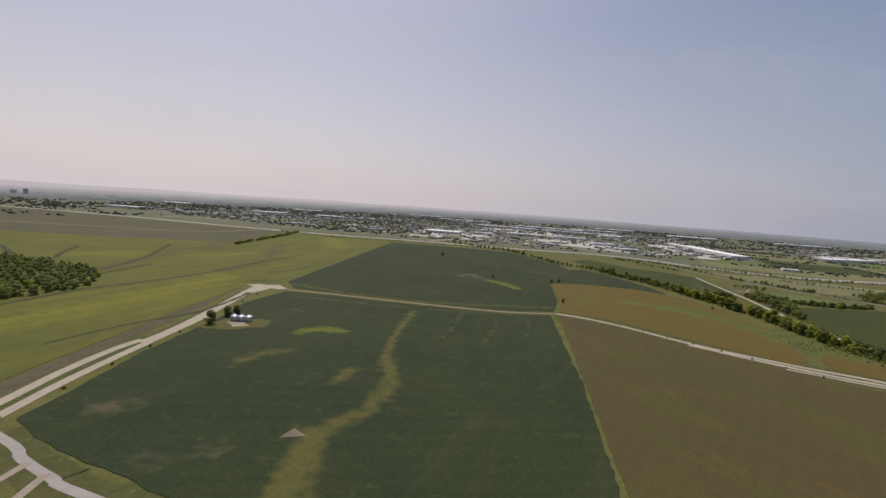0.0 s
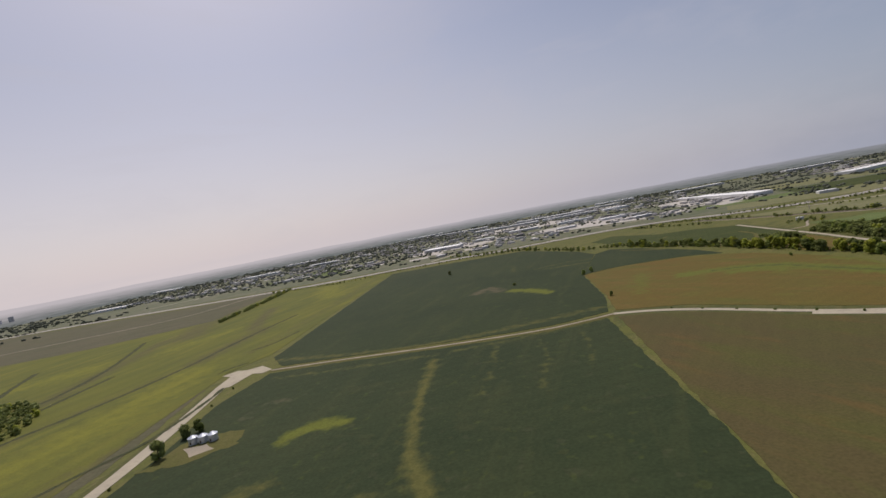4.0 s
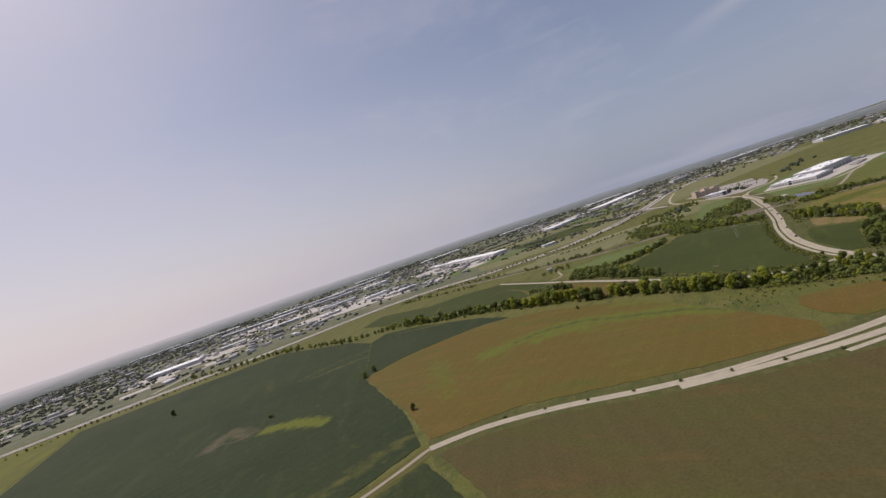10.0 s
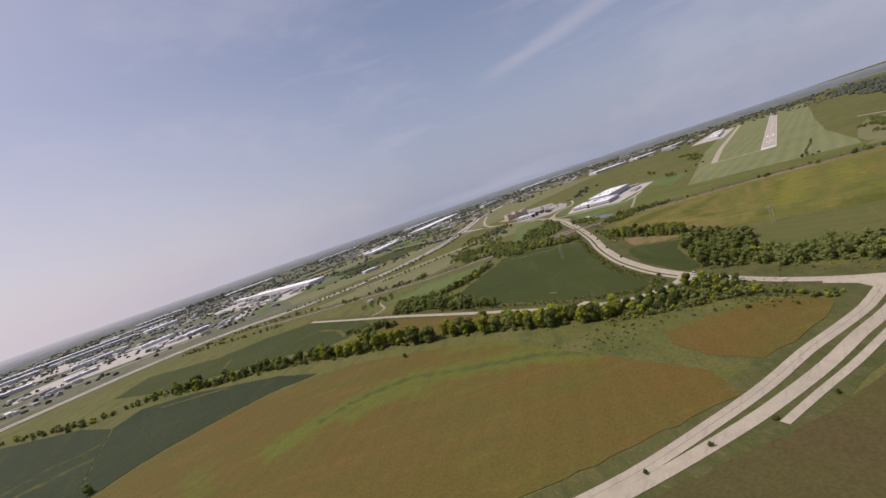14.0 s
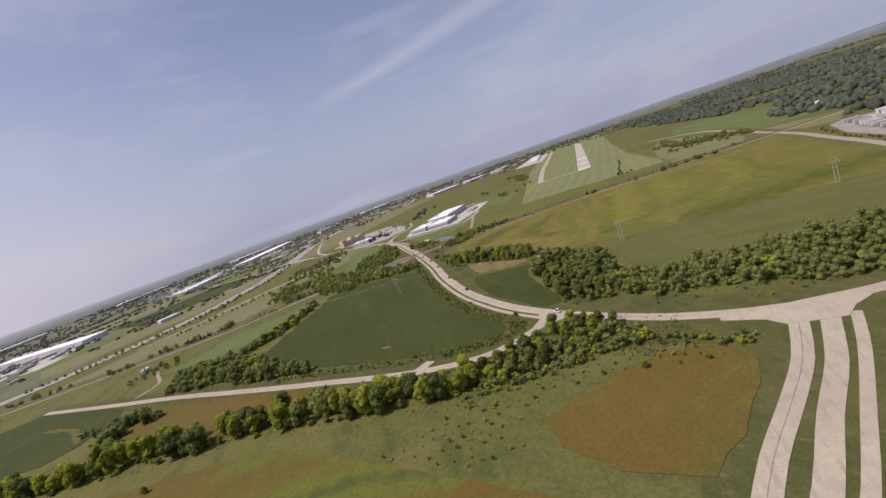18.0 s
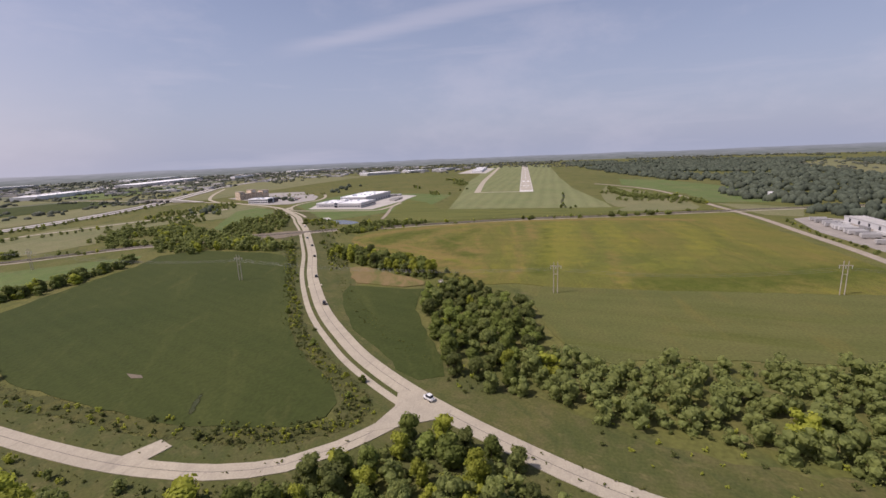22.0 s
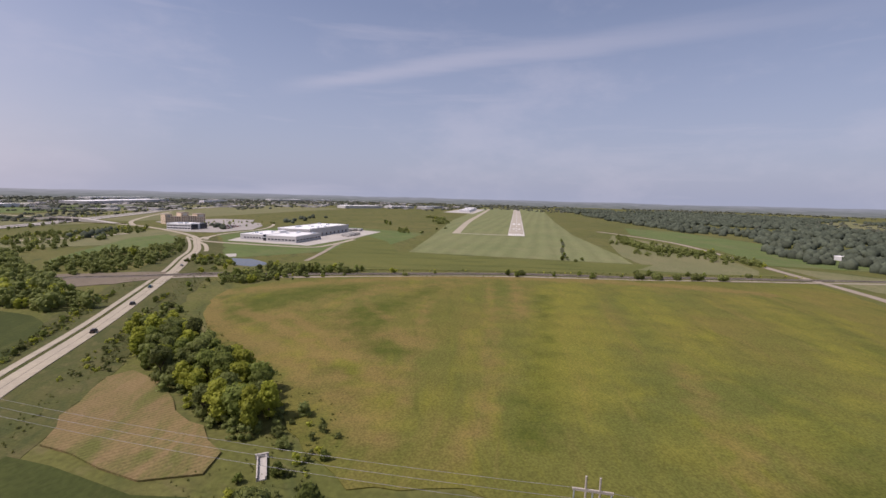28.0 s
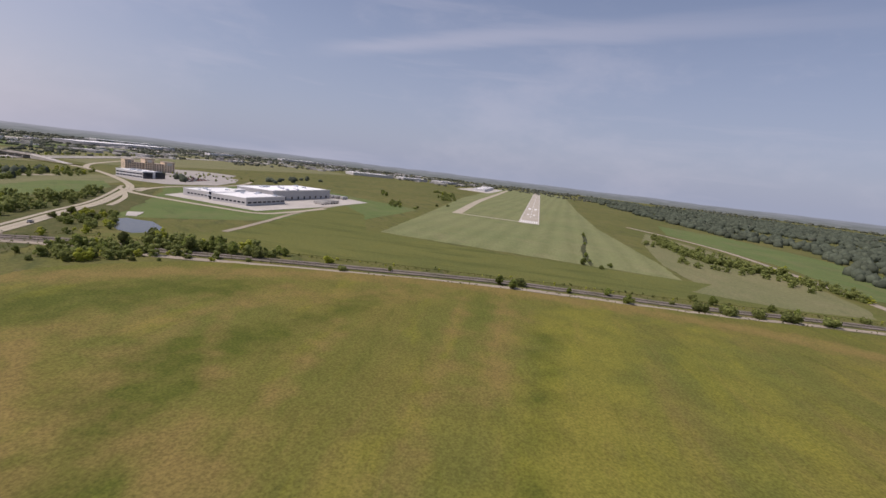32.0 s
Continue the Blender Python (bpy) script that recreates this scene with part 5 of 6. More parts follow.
for x, y, h in ((856, 500, 5), (870, 442, 5), (882, 406, 7), (886, 393, 8), (891, 378, 7), (894, 361, 8), (900, 341, 7)):
    plant(BUSHES, x, y, h, 0.0)
belt(None, [(1260, 374), (1190, 372), (1123, 364), (1084, 334), (1090, 292)], 6, 2.6, 6, 9, 0.02)
belt(None, [(1080, 380), (1053, 361), (1054, 321), (1035, 298), (1022, 281)], 9, 6, 4, 7, 0.02)
belt(None, [(1165, 367), (1100, 324), (1045, 288), (1000, 276)], 5, 3.6, 4, 8, 0.02)
belt(None, [(1590, 755), (1660, 775), (1710, 820)], 14, 5, 5, 9, 0.05)
belt(None, [(1165, 388), (1188, 395), (1194, 364)], 7, 6, 5, 8, 0.02)
belt(None, [(1009, 301), (1065, 312), (1148, 329), (1209, 350)], 12, 9, 4, 8, 0.02)
belt(None, [(1455, 712), (1530, 743)], 16, 4, 5, 9, 0.05)
belt(None, [(1193, 713), (1255, 735)], 9, 6, 4, 8, 0.05)
for pts, half, step in (([(560, 1245), (700, 1190), (860, 1200), (1000, 1240), (1085, 1285)], 7, 11), ([(640, 1120), (760, 1072), (880, 1022), (960, 1030)], 9, 8), ([(690, 960), (760, 1020), (850, 1040)], 10, 7), ([(1150, 1390), (1400, 1530), (1650, 1660)], 9, 12), ([(773, 1162), (637, 1237), (519, 1302)], 10, 9), ([(503, 1130), (489, 1201), (427, 1301), (324, 1335)], 10, 5), ([(35, 1313), (-108, 1361), (-199, 1355), (-301, 1360), (-474, 1313), (-710, 1385)], 4, 10), ([(434, 1162), (392, 1228), (324, 1335)], 9, 6)):
    belt(None, pts, half, step, 3, 7, 0.1)
wood(None, [(-505, 373), (-490, 430), (-488, 470), (-510, 510), (-555, 552), (-644, 571), (-786, 598), (-854, 616), (-833, 451), (-649, 370)], 9, 8, 13, 0.08, 4000)
belt(None, [(-609, 965), (-619, 1083), (-635, 1249), (-663, 1394)], 6, 4, 5, 9, 0.05)
# lone trees
for x, y in DITCH:
    plant(BUSHES, x, y, SPOTS.uniform(2, 4.5), 0.0)
for x, y, h, s in ((92, 640, 6, TREES), (92, 802, 8, TREES), (106, 816, 8, TREES), (-138, 1071, 9, TREES), (-10, 814, 5, BUSHES), (312, 695, 4, BUSHES), (382, 799, 9, TREES), (-266, 384, 13, TREES), (-268, 413, 11, TREES), (-263, 421, 10, TREES),
                   (1369, 804, 8, TREES), (1386, 818, 9, TREES), (1409, 831, 8, TREES), (1204, 687, 5, BUSHES), (1228, 692, 4, BUSHES), (1327, 677, 5, BUSHES), (1297, 686, 5, BUSHES), (971, 465, 5, BUSHES), (964, 452, 4, BUSHES), (977, 446, 3.5, BUSHES)):
    plant(s, x, y, h, 0.0)
for k in range(9):
    plant(BUSHES, -253 - 5.0 * k, 192 + 40 * k, 2.2, 0.0)
    plant(BUSHES, 124 + 20 * k, 552 - 17 * k, 2.0, 0.0)


def joined_woods(name, spots, leaves, label, kinds_of=None, lobes=8):
    """Woods that nobody could count: crowns and stems in one mesh a leaf colour."""
    groups = {0: ([], []), 1: ([], [])}
    kinds = [crown_lists(200 + k, 1.0, 0.56, 0.03, lobes, leaves, 0.072 if lobes > 4 else 0.11) for k in range(5)]
    arrays = [(np.array(v), f) for v, f in kinds]
    rng = random.Random(9)
    for x, y, h, yellow in spots:
        g = groups[1 if rng.random() < yellow else 0]
        v, f = arrays[rng.randrange(5)]
        a = rng.uniform(0, 6.28)
        w = h * rng.uniform(0.9, 1.2)
        r = np.array([[w * math.cos(a), -w * math.sin(a), 0], [w * math.sin(a), w * math.cos(a), 0], [0, 0, h]])
        n = sum(len(q) for q in g[0])
        g[0].append(v @ r.T + np.array([x, y, 0]))
        g[1].extend([tuple(i + n for i in face) for face in f])
    for k, m in kinds_of or ((0, LEAF_DARK), (1, LEAF_YELLOW)):
        if groups[k][0]:
            me = mesh_from(name, np.concatenate(groups[k][0]).tolist(), groups[k][1])
            tagged(linked(name, me, m), label if k == 0 else label.replace("green", "yellowing"), "woods", "", "stuff")


# weeds and low growth on the verges and in the scrub
WEEDS = []


def weeds(points, half, count, lo=0.6, hi=1.6, yellow=0.5):
    line = smooth(points, 3)
    for k in range(count):
        i = SPOTS.randrange(len(line) - 1)
        d = (line[i + 1] - line[i]).normalized()
        o = SPOTS.choice((-1, 1)) * half[0] + SPOTS.uniform(-half[1], half[1])
        q = line[i].lerp(line[i + 1], SPOTS.random())
        WEEDS.append((q.x - d.y * o, q.y + d.x * o, SPOTS.uniform(lo, hi) * 0.7, yellow))


LANE = [(424, 930), (418, 815), (411, 745), (405, 680), (402, 640), (399, 605), (398, 575), (401, 548), (408, 530), (418, 519), (432, 509)]
weeds(LANE, (9, 4), 700)
weeds(HIGHROAD[8:17], (18, 4), 700)
weeds([(310, 832), (326, 786), (340, 747), (351, 698), (364, 659), (367, 611), (370, 566), (383, 499), (393, 435)], (7, 10), 1200)
weeds([(785, 734), (815, 659), (835, 600), (848, 556), (868, 500), (888, 411), (910, 345), (928, 278)], (11, 3), 800)
weeds([(686, 661), (651, 614), (622, 569), (599, 532), (569, 540)], (6, 6), 500)
weeds([(729, 714), (783, 723)], (0, 26), 300)
weeds([(374, 546), (409, 491), (398, 444)], (0, 22), 500, 0.8, 2.2)
joined_woods("weeds", WEEDS, 11, "low green weeds and brush on the verges", ((0, WEED), (1, WEED)), 3)


def town_spot(x, y):
    """The street plan of the town, which fans out slightly to the north."""
    x, y = x / 1000, y / 1000
    return 26 + 922.9 * x + 36.7 * y - 148.9 * x * x + 104.8 * x * y + 19.2 * y * y, -48.6 + 68.2 * x + 1019.2 * y + 112.7 * x * x - 211.4 * x * y + 99.1 * y * y


def east_spot(x, y):
    """The plan of the yards and woods east of the airfield."""
    x, y = x / 1000, y / 1000
    return -80.7 + 939.5 * x + 148.8 * y - 66.9 * x * x + 203.5 * x * y - 78.8 * y * y, -69.4 + 57.6 * x + 1027.1 * y - 24 * x * x + 51 * x * y + 10.8 * y * y


def far_woods():
    """Clumps of distant trees, thick in the south-east, in belts elsewhere."""
    rng = random.Random(5)
    balls = [lump(rng, (0, 0, 0.35), 1.0, 0.75) for k in range(6)]
    arr = [(np.array(v), np.array(f)) for v, f in balls]
    spots, ring = [], []
    south = [(1043, 210), (1150, 218), (1218, 190), (1410, 138), (1490, 228), (1900, 330), (2632, 440), (3200, 480), (2900, -400), (1921, -1000), (926, -800), (660, 20), (777, 148), (833, 152), (880, 176), (903, 198), (1004, 176)]
    tan_fields = [(1476, -180), (2118, -265), (2560, -600), (1490, -300)]
    while len(spots) < 7000:
        x = 640 + 2660 * rng.random() ** 1.7
        y = rng.uniform(-1000, 500)
        open_spot = math.hypot(x - 1125, y - 118) < 30 or abs(x - 960 + (y - 150) * 0.26) < 9 or inside(x, y, tan_fields)
        if inside(x, y, south) and noise.noise((x / 260, y / 260, 1)) > -0.3 and not open_spot:
            spread = 0.62 + 0.38 * min(1.0, max(0.0, (x - 800) / 1200))
            spots.append((x, y, spread * rng.uniform(6, 10), rng.uniform(7, 12)))
    while len(spots) < 13500:
        a, r = rng.uniform(-0.6, 3.3), rng.uniform(1350, 3500)
        x, y = 300 + r * math.cos(a), 600 + r * math.sin(a)
        if abs(y - 560) < 300 and x < 3000:
            continue
        if -1200 < x < 2300 and y < 1330:
            continue
        if noise.noise((x / 210, y / 130, 5)) > 0.08 - (r - 1400) / 4500:
            spots.append((*(town_spot if x < 880 else east_spot)(x, y), rng.uniform(4.5, 8), rng.uniform(6, 11)))
    while len(spots) < 17500:
        x, y = rng.uniform(-1800, 500), rng.uniform(1260, 2700)
        if y > 1300 + 0.13 * (x + 300) and noise.noise((x / 160, y / 160, 11)) > -0.25 and (x < -350 or rng.random() < 0.35):
            spots.append((*town_spot(x, y), rng.uniform(4, 7), rng.uniform(6, 10)))
    for k in range(5200):
        x, y = rng.uniform(700, 2500), rng.uniform(1290, 2500)
        if y > 1300 + 0.48 * max(0, x - 1000) and noise.noise((x / 120, y / 90, 31)) > 0.12:
            ring.append((x, y, rng.uniform(4, 7), rng.uniform(6, 10)))
    for k in range(3200):
        a, r = rng.uniform(-0.9, 3.3), rng.uniform(2550, 3450)
        x, y = 350 + r * math.cos(a), 500 + r * math.sin(a)
        if (y > 860 or x > 3000) and noise.noise((x / 420, y / 420, 21)) > -0.15:
            ring.append((x, y, rng.uniform(8, 15), rng.uniform(8, 15)))
    for pts, half, step in (([(916, 1011), (962, 1065), (1003, 1099)], 18, 10), ([(1161, 1056), (1118, 986)], 6, 12), ([(1313, 989), (1387, 1025), (1504, 1053)], 25, 12)):
        for q in smooth(pts, step):
            spots.append((q.x + rng.uniform(-half, half), q.y + rng.uniform(-half, half), rng.uniform(3.5, 6), rng.uniform(6, 10)))
    def grow(name, some, material, label, squat):
        vs, fs, n = [], [], 0
        for x, y, r, h in some:
            v, f = arr[rng.randrange(6)]
            a = rng.uniform(0, 6.28)
            m = np.array([[r * math.cos(a), -r * math.sin(a), 0], [r * math.sin(a), r * math.cos(a), 0], [0, 0, h * squat]])
            vs.append(v @ m.T + np.array([x, y, 0]))
            fs.append(f + n)
            n += len(v)
        me = mesh_from(name, np.concatenate(vs).tolist(), np.concatenate(fs).tolist())
        me.shade_smooth()
        tagged(linked(name, me, material), label, "woods", "", "stuff")

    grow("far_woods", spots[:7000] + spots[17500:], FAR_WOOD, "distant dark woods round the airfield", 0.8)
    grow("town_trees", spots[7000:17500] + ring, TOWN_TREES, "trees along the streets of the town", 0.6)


far_woods()


# ---------------------------------------------------------------- buildings
def hall(name, x, y, w, d, h, turn, label, roof=None, walls=None, units=0, doors=0, category="warehouse", group="", band=False):
    """A flat-roofed hall: walls, roof with parapet, roof units, dock doors on its long sides."""
    t = thing(name, x, y, 0, turn, label, category, group)
    part("wall", box_bm(-w / 2, w / 2, -d / 2, d / 2, -0.3, h), walls or PANEL, t)
    r = part("roof", box_bm(-w / 2 - 0.15, w / 2 + 0.15, -d / 2 - 0.15, d / 2 + 0.15, h, h + 0.5), roof or MEMBRANE, t)
    rng = random.Random(int(x * 3 + y))
    for s in (-1, 1):
        part("parapet", box_bm(-w / 2, w / 2, s * d / 2 - 0.2, s * d / 2 + 0.2, h + 0.5, h + 1.0), walls or PANEL, r)
    for k in range(units):
        ux, uy, us = rng.uniform(-0.42, 0.42) * w, rng.uniform(-0.38, 0.38) * d, rng.uniform(1.2, 2.6)
        part("roof_unit", box_bm(ux - us, ux + us, uy - us * 0.7, uy + us * 0.7, h + 0.5, h + 0.5 + us * 0.7, 0.1), GALVANISED, r)
    for k in range(doors):
        for s in (-1, 1):
            dx = -w * 0.42 + w * 0.84 * k / max(1, doors - 1)
            part("dock_door", box_bm(dx - 1.6, dx + 1.6, s * (d / 2 + 0.05) - 0.06, s * (d / 2 + 0.05) + 0.06, 0.9, 4.2), GLASS_DARK, t)
    if band:
        for s in (-1, 1):
            n = max(3, int(w / 6))
            for k in range(n):
                dx = -w / 2 + w * (k + 0.5) / n
                part("window", box_bm(dx - w / n * 0.4, dx + w / n * 0.4, s * (d / 2 + 0.05) - 0.06, s * (d / 2 + 0.05) + 0.06, h * 0.35, h * 0.75), GLASS_DARK, t)
    return t


# the distribution warehouse and its yard
tagged(part("warehouse_yard", slab_bm([(972, 754), (974, 800), (980, 872), (1040, 892), (1078, 880), (1192, 868), (1214, 800), (1196, 754), (1080, 748)], -0.2, 0.28), PALE), "pale concrete truck yard round the warehouse", "yard", "", "structure")
big = hall("warehouse", 1121, 830, 120, 50, 11, 0, "large white-roofed distribution warehouse with grey walls", units=10, doors=9)
low_hall = hall("warehouse_office", 1021, 803, 60, 42, 7.5, 0, "low white-roofed office block with dark glazing", units=4, category="office")
for k in range(8):
    part("window", box_bm(-30.16, -30.0, -19 + 4.9 * k, -15.6 + 4.9 * k, 2.4, 4.0), GLASS_DARK, low_hall)
    part("window", box_bm(-28 + 7.2 * k, -22.6 + 7.2 * k, -21.16, -21.0, 2.4, 4.0), GLASS_DARK, low_hall)
back_hall = hall("warehouse_office", 1028, 848, 58, 40, 7.0, 0, "low white-roofed back hall of the office block", units=5, category="office")
for k in range(7):
    part("window", box_bm(-29.16, -29.0, -15 + 4.4 * k, -12.2 + 4.4 * k, 2.4, 3.9), GLASS_DARK, back_hall)
part("entrance_wall", box_bm(-31.5, -27, -20.5, -15.5, -0.2, 8.0, 0.1), GLASS_DARK, back_hall)
part("entrance_canopy", box_bm(-35, -27, -21.5, -14.5, 4.4, 5.0, 0.1), GALVANISED, back_hall)
part("plant_screen", box_bm(4, 20, -16, -8, 7.4, 9.8, 0.1), MEMBRANE, back_hall)


def trailer(x, y, turn):
    t = thing("semi_trailer", x, y, 0, turn, "white box semi-trailer parked in the yard", "trailer", "parked trailers")
    part("box", box_bm(-7, 7, -1.3, 1.3, 1.2, 4.0, 0.06), TRAILER_SHELL, t)
    for wx in (-5.6, -4.3):
        for s in (-1, 1):
            bm = bmesh.new()
            bmesh.ops.create_cone(bm, cap_ends=True, segments=12, radius1=0.52, radius2=0.52, depth=0.5, matrix=pose(wx, s * 1.0, 0.78, 90, 0, 0))
            part("wheel", bm, RUBBER, t)
    part("landing_leg", box_bm(3.9, 4.1, -0.9, 0.9, 0.26, 1.25), STEEL, t)
    return t


for k in range(8):
    trailer(1195 + (k % 2) * 3, 790 + 4.2 * k, 4 * (k % 3))
for k in range(6):
    trailer(1095 + 6.5 * k, 767, 90)

office = hall("office_building", 1098, 1048, 32, 42, 8.5, 6, "two-storey white office building with a dark glass end", walls=MEMBRANE, units=5, category="office")
for lev in (1.2, 5.0):
    for k in range(8):
        part("window", box_bm(-16.14, -16.0, -20 + 5.1 * k, -15.6 + 5.1 * k, lev, lev + 1.7), GLASS_DARK, office)
part("glass_wing", box_bm(-16.2, -4, -24.5, -20.9, -0.2, 8.2), GLASS_DARK, office)
part("glass_wing", box_bm(1, 16, -25.5, -20.9, -0.2, 8.9), GLASS_DARK, office)
part("entrance_column", box_bm(-4, 1, -24, -20.9, -0.2, 8.8), MEMBRANE, office)
tagged(part("office_car_park", slab_bm([(1052, 1004), (1062, 962), (1130, 950), (1205, 985), (1269, 1035), (1273, 1081), (1196, 1090), (1120, 1076), (1074, 1066)], -0.2, 0.26), ASPHALT), "pale car park of the offices", "car park", "", "structure")

hotel = thing("hotel", 1192, 1142, 0, -22, "beige four-storey stucco building with stepped towers", "building")
for x0, x1, d, h in ((-36, -24, 9, 17), (-24, -9, 7, 12.5), (-9, 4, 9.5, 19.5), (4, 19, 7, 12.5), (19, 34, 9, 16.5)):
    w = part("wing", box_bm(x0, x1, -d, d, -0.2, h), BEIGE, hotel)
    part("roof", box_bm(x0 - 0.5, x1 + 0.5, -d - 0.5, d + 0.5, h, h + 0.9), TAN_ROOF, w)
    if h > 14:
        part("gable_arch", box_bm(x0 + 3.5, x1 - 3.5, -d - 0.12, -d + 0.02, h - 5, h - 0.8), SIDING, w)
    for lev in range(5):
        for j in range(4):
            wx = x0 + (x1 - x0) * (j + 0.5) / 4
            if 1.2 + lev * 3.1 + 1.6 < min(h, 16):
                part("window", box_bm(wx - 0.8, wx + 0.8, -d - 0.06, -d + 0.02, 1.2 + lev * 3.1, 2.9 + lev * 3.1), GLASS_DARK, w)
    for lev in range(4):
        for s in (-0.5, 0, 0.5):
            if x0 == -36:
                part("window", box_bm(x0 - 0.06, x0 + 0.02, s * d - 0.8, s * d + 0.8, 1.2 + lev * 3.1, 2.9 + lev * 3.1), GLASS_DARK, w)
for k in range(46):
    REST.append((1153 + 3.1 * k + SPOTS.uniform(-9, 9), 1070 + SPOTS.uniform(-75, 75), SPOTS.uniform(2.5, 5), 0.2))
tagged(part("hotel_car_park", slab_bm([(1130, 1100), (1200, 1092), (1292, 1071), (1347, 1108), (1334, 1190), (1198, 1215)], -0.2, 0.24), ASPHALT), "grey car park of the beige building", "car park", "", "structure")

ROAD_LINES = [([Vector(q) for q in HIGHROAD[3:]], 12.5), ([Vector(q) for q in BOULEVARD], 9), ([Vector(q) for q in LANE], 6.5), ([Vector(q) for q in RAIL], 6), ([Vector((846, 258)), Vector((521, 220)), Vector((396, 196))], 7)]
REST = [s for s in REST if all(off_line(Vector(s[:2]), line) > gap for line, gap in ROAD_LINES)]
joined_woods("woods", [s for s in REST if s[2] >= 3], 115, "dense green woods and scrub between the fields")
joined_woods("brush", [s for s in REST if s[2] < 3], 44, "low green brush along field edges and verges", None, 4)

# the depot beside the gravel road
tagged(part("depot_yard", slab_bm([(874, 210), (860, 230), (783, 243), (707, 240), (640, 237), (600, 180), (680, 150), (777, 157), (848, 177)], -0.2, 0.26), DEPOT_PAVING), "pale worn depot yard", "yard", "", "structure")
hall("depot_shed", 778, 189, 132, 15, 5, -2, "long low depot shed with a pale roof", DEPOT_ROOF, doors=8)
hall("depot_shed", 700, 172, 96, 12, 5, -2, "long low depot shed with a pale roof", DEPOT_ROOF, doors=6)
parking = random.Random(14)
for k in range(34):
    if parking.random() < 0.6:
        trailer(648 + 6.0 * k, 226 - 0.3 * k + parking.uniform(-2, 2), 92 + parking.uniform(-6, 6))
for k in range(12):
    if parking.random() < 0.7:
        trailer(672 + 13 * k, 206 + parking.uniform(-2, 2), parking.choice((4, 176)) + parking.uniform(-5, 5))

belt(BUSHES, [(648, 244), (707, 247), (783, 249), (845, 243)], 1.5, 7, 2.0, 3.2, 0.1)

# pond with its pale overflow
tagged(part("pond", slab_bm([(843, 762), (855, 764), (857, 744), (846, 721), (824, 703), (820, 712), (822, 728), (829, 745)], -0.3, 0.16, 0.8, 6), WATER), "small grey-blue pond", "pond", "", "structure")
tagged(part("pond_overflow", slab_bm([(874, 786), (882, 780), (864, 766), (860, 771)], -0.2, 0.34, 0.4, 3), PALE), "pale stone pond overflow", "overflow", "", "structure")

# warehouses towards the town
for x, y, w, d, h, a in ((809, 1886, 411, 61, 11, -86), (781, 2173, 117, 42, 9, -85), (1342, 1968, 246, 70, 10, 23), (2030, 2268, 600, 100, 11, 21), (2425, 2154, 195, 26, 10, 8),
                         (3077, 2183, 212, 91, 12, -37), (3356, 2270, 142, 60, 10, -53), (3444, 2139, 165, 58, 11, -61), (2290, 1296, 171, 78, 10, -39), (2424, 1167, 115, 65, 9, -40), (2577, 1064, 133, 54, 9, -22), (2236, 825, 89, 42, 8, 4), (2387, 842, 108, 43, 8, 3), (2567, 869, 83, 44, 8, 3),
                         (18, 2718, 370, 58, 9, -14), (366, 2658, 284, 52, 9, -6), (578, 2532, 121, 65, 9, -1), (297, 2959, 406, 65, 10, -11), (592, 3070, 283, 65, 10, -2), (-287, 3306, 392, 58, 9, -13), (84, 2132, 127, 52, 8, -7), (304, 2115, 145, 44, 8, 3), (402, 1878, 93, 45, 7, 8), (451, 1679, 72, 36, 7, 12), (-246, 1900, 140, 91, 9, -7), (-84, 2007, 80, 39, 7, 3), (219, 1797, 66, 32, 6, 6),
                         (-1330, 2452, 175, 65, 8, 11), (-993, 2490, 148, 58, 8, 0), (-1827, 1976, 162, 65, 8, 8), (-2187, 2782, 216, 65, 9, -9), (-1393, 3093, 202, 71, 9, 10), (-613, 3704, 290, 60, 10, 13), (826, 3535, 270, 78, 10, -12), (1230, 3138, 294, 78, 10, -2), (1860, 3084, 292, 77, 10, -8), (2464, 2817, 353, 78, 10, 1)):
    hall("warehouse", x, y, w, d, h, a, "long low warehouse with a white roof", units=3, group="town warehouses")
hall("shop_building", 1104, 156, 16, 9, 4.5, -70, "white farm shed among the woods", category="building")
hall("shop_building", 810, 1380, 40, 22, 6, -15, "small pale commercial building beside the highway", category="building")
hall("shop_building", 499, 981, 11, 7, 3.8, 30, "small white farm shed among trees", category="building")
for pts in ([(-141, 2299), (-92, 2679), (263, 2559), (334, 2304), (232, 2202)], [(81, 1781), (140, 1959), (349, 1983), (486, 1804), (433, 1593)], [(-380, 1795), (-350, 2031), (-155, 2054), (-74, 1803)], [(620, 2040), (728, 2315), (849, 2297), (825, 1657), (727, 1661)], [(421, 2704), (506, 3036), (729, 2918), (674, 2639)], [(1328, 1999), (1425, 2277), (1841, 2361), (1854, 2184)], [(1771, 2065), (1820, 2232), (2362, 2240), (2311, 2054)], [(2089, 766), (2141, 890), (2700, 924), (2616, 809)]):
    tagged(part("town_yard", slab_bm(pts, -0.2, 0.25), PALE), "pale paved yards at the edge of town", "yard", "", "structure")
for pts, w in (([(-237, 1465), (-99, 1725), (48, 2123), (138, 2531), (298, 3234)], 12), ([(-1339, 1641), (-958, 1776), (-453, 1736), (10, 1685), (429, 1556)], 10), ([(-965, 2359), (-437, 2252), (47, 2269), (705, 2279)], 9), ([(-1185, 1674), (-1110, 2402), (-953, 3150)], 9), ([(-581, 1631), (-460, 2292), (-338, 3032)], 9), ([(1153, 1335), (1188, 1578), (1249, 1942), (1569, 2521)], 10)):
    ribbon("street", pts, w, CONCRETE, 0.3, step=25, label="pale street through the town", category="street")


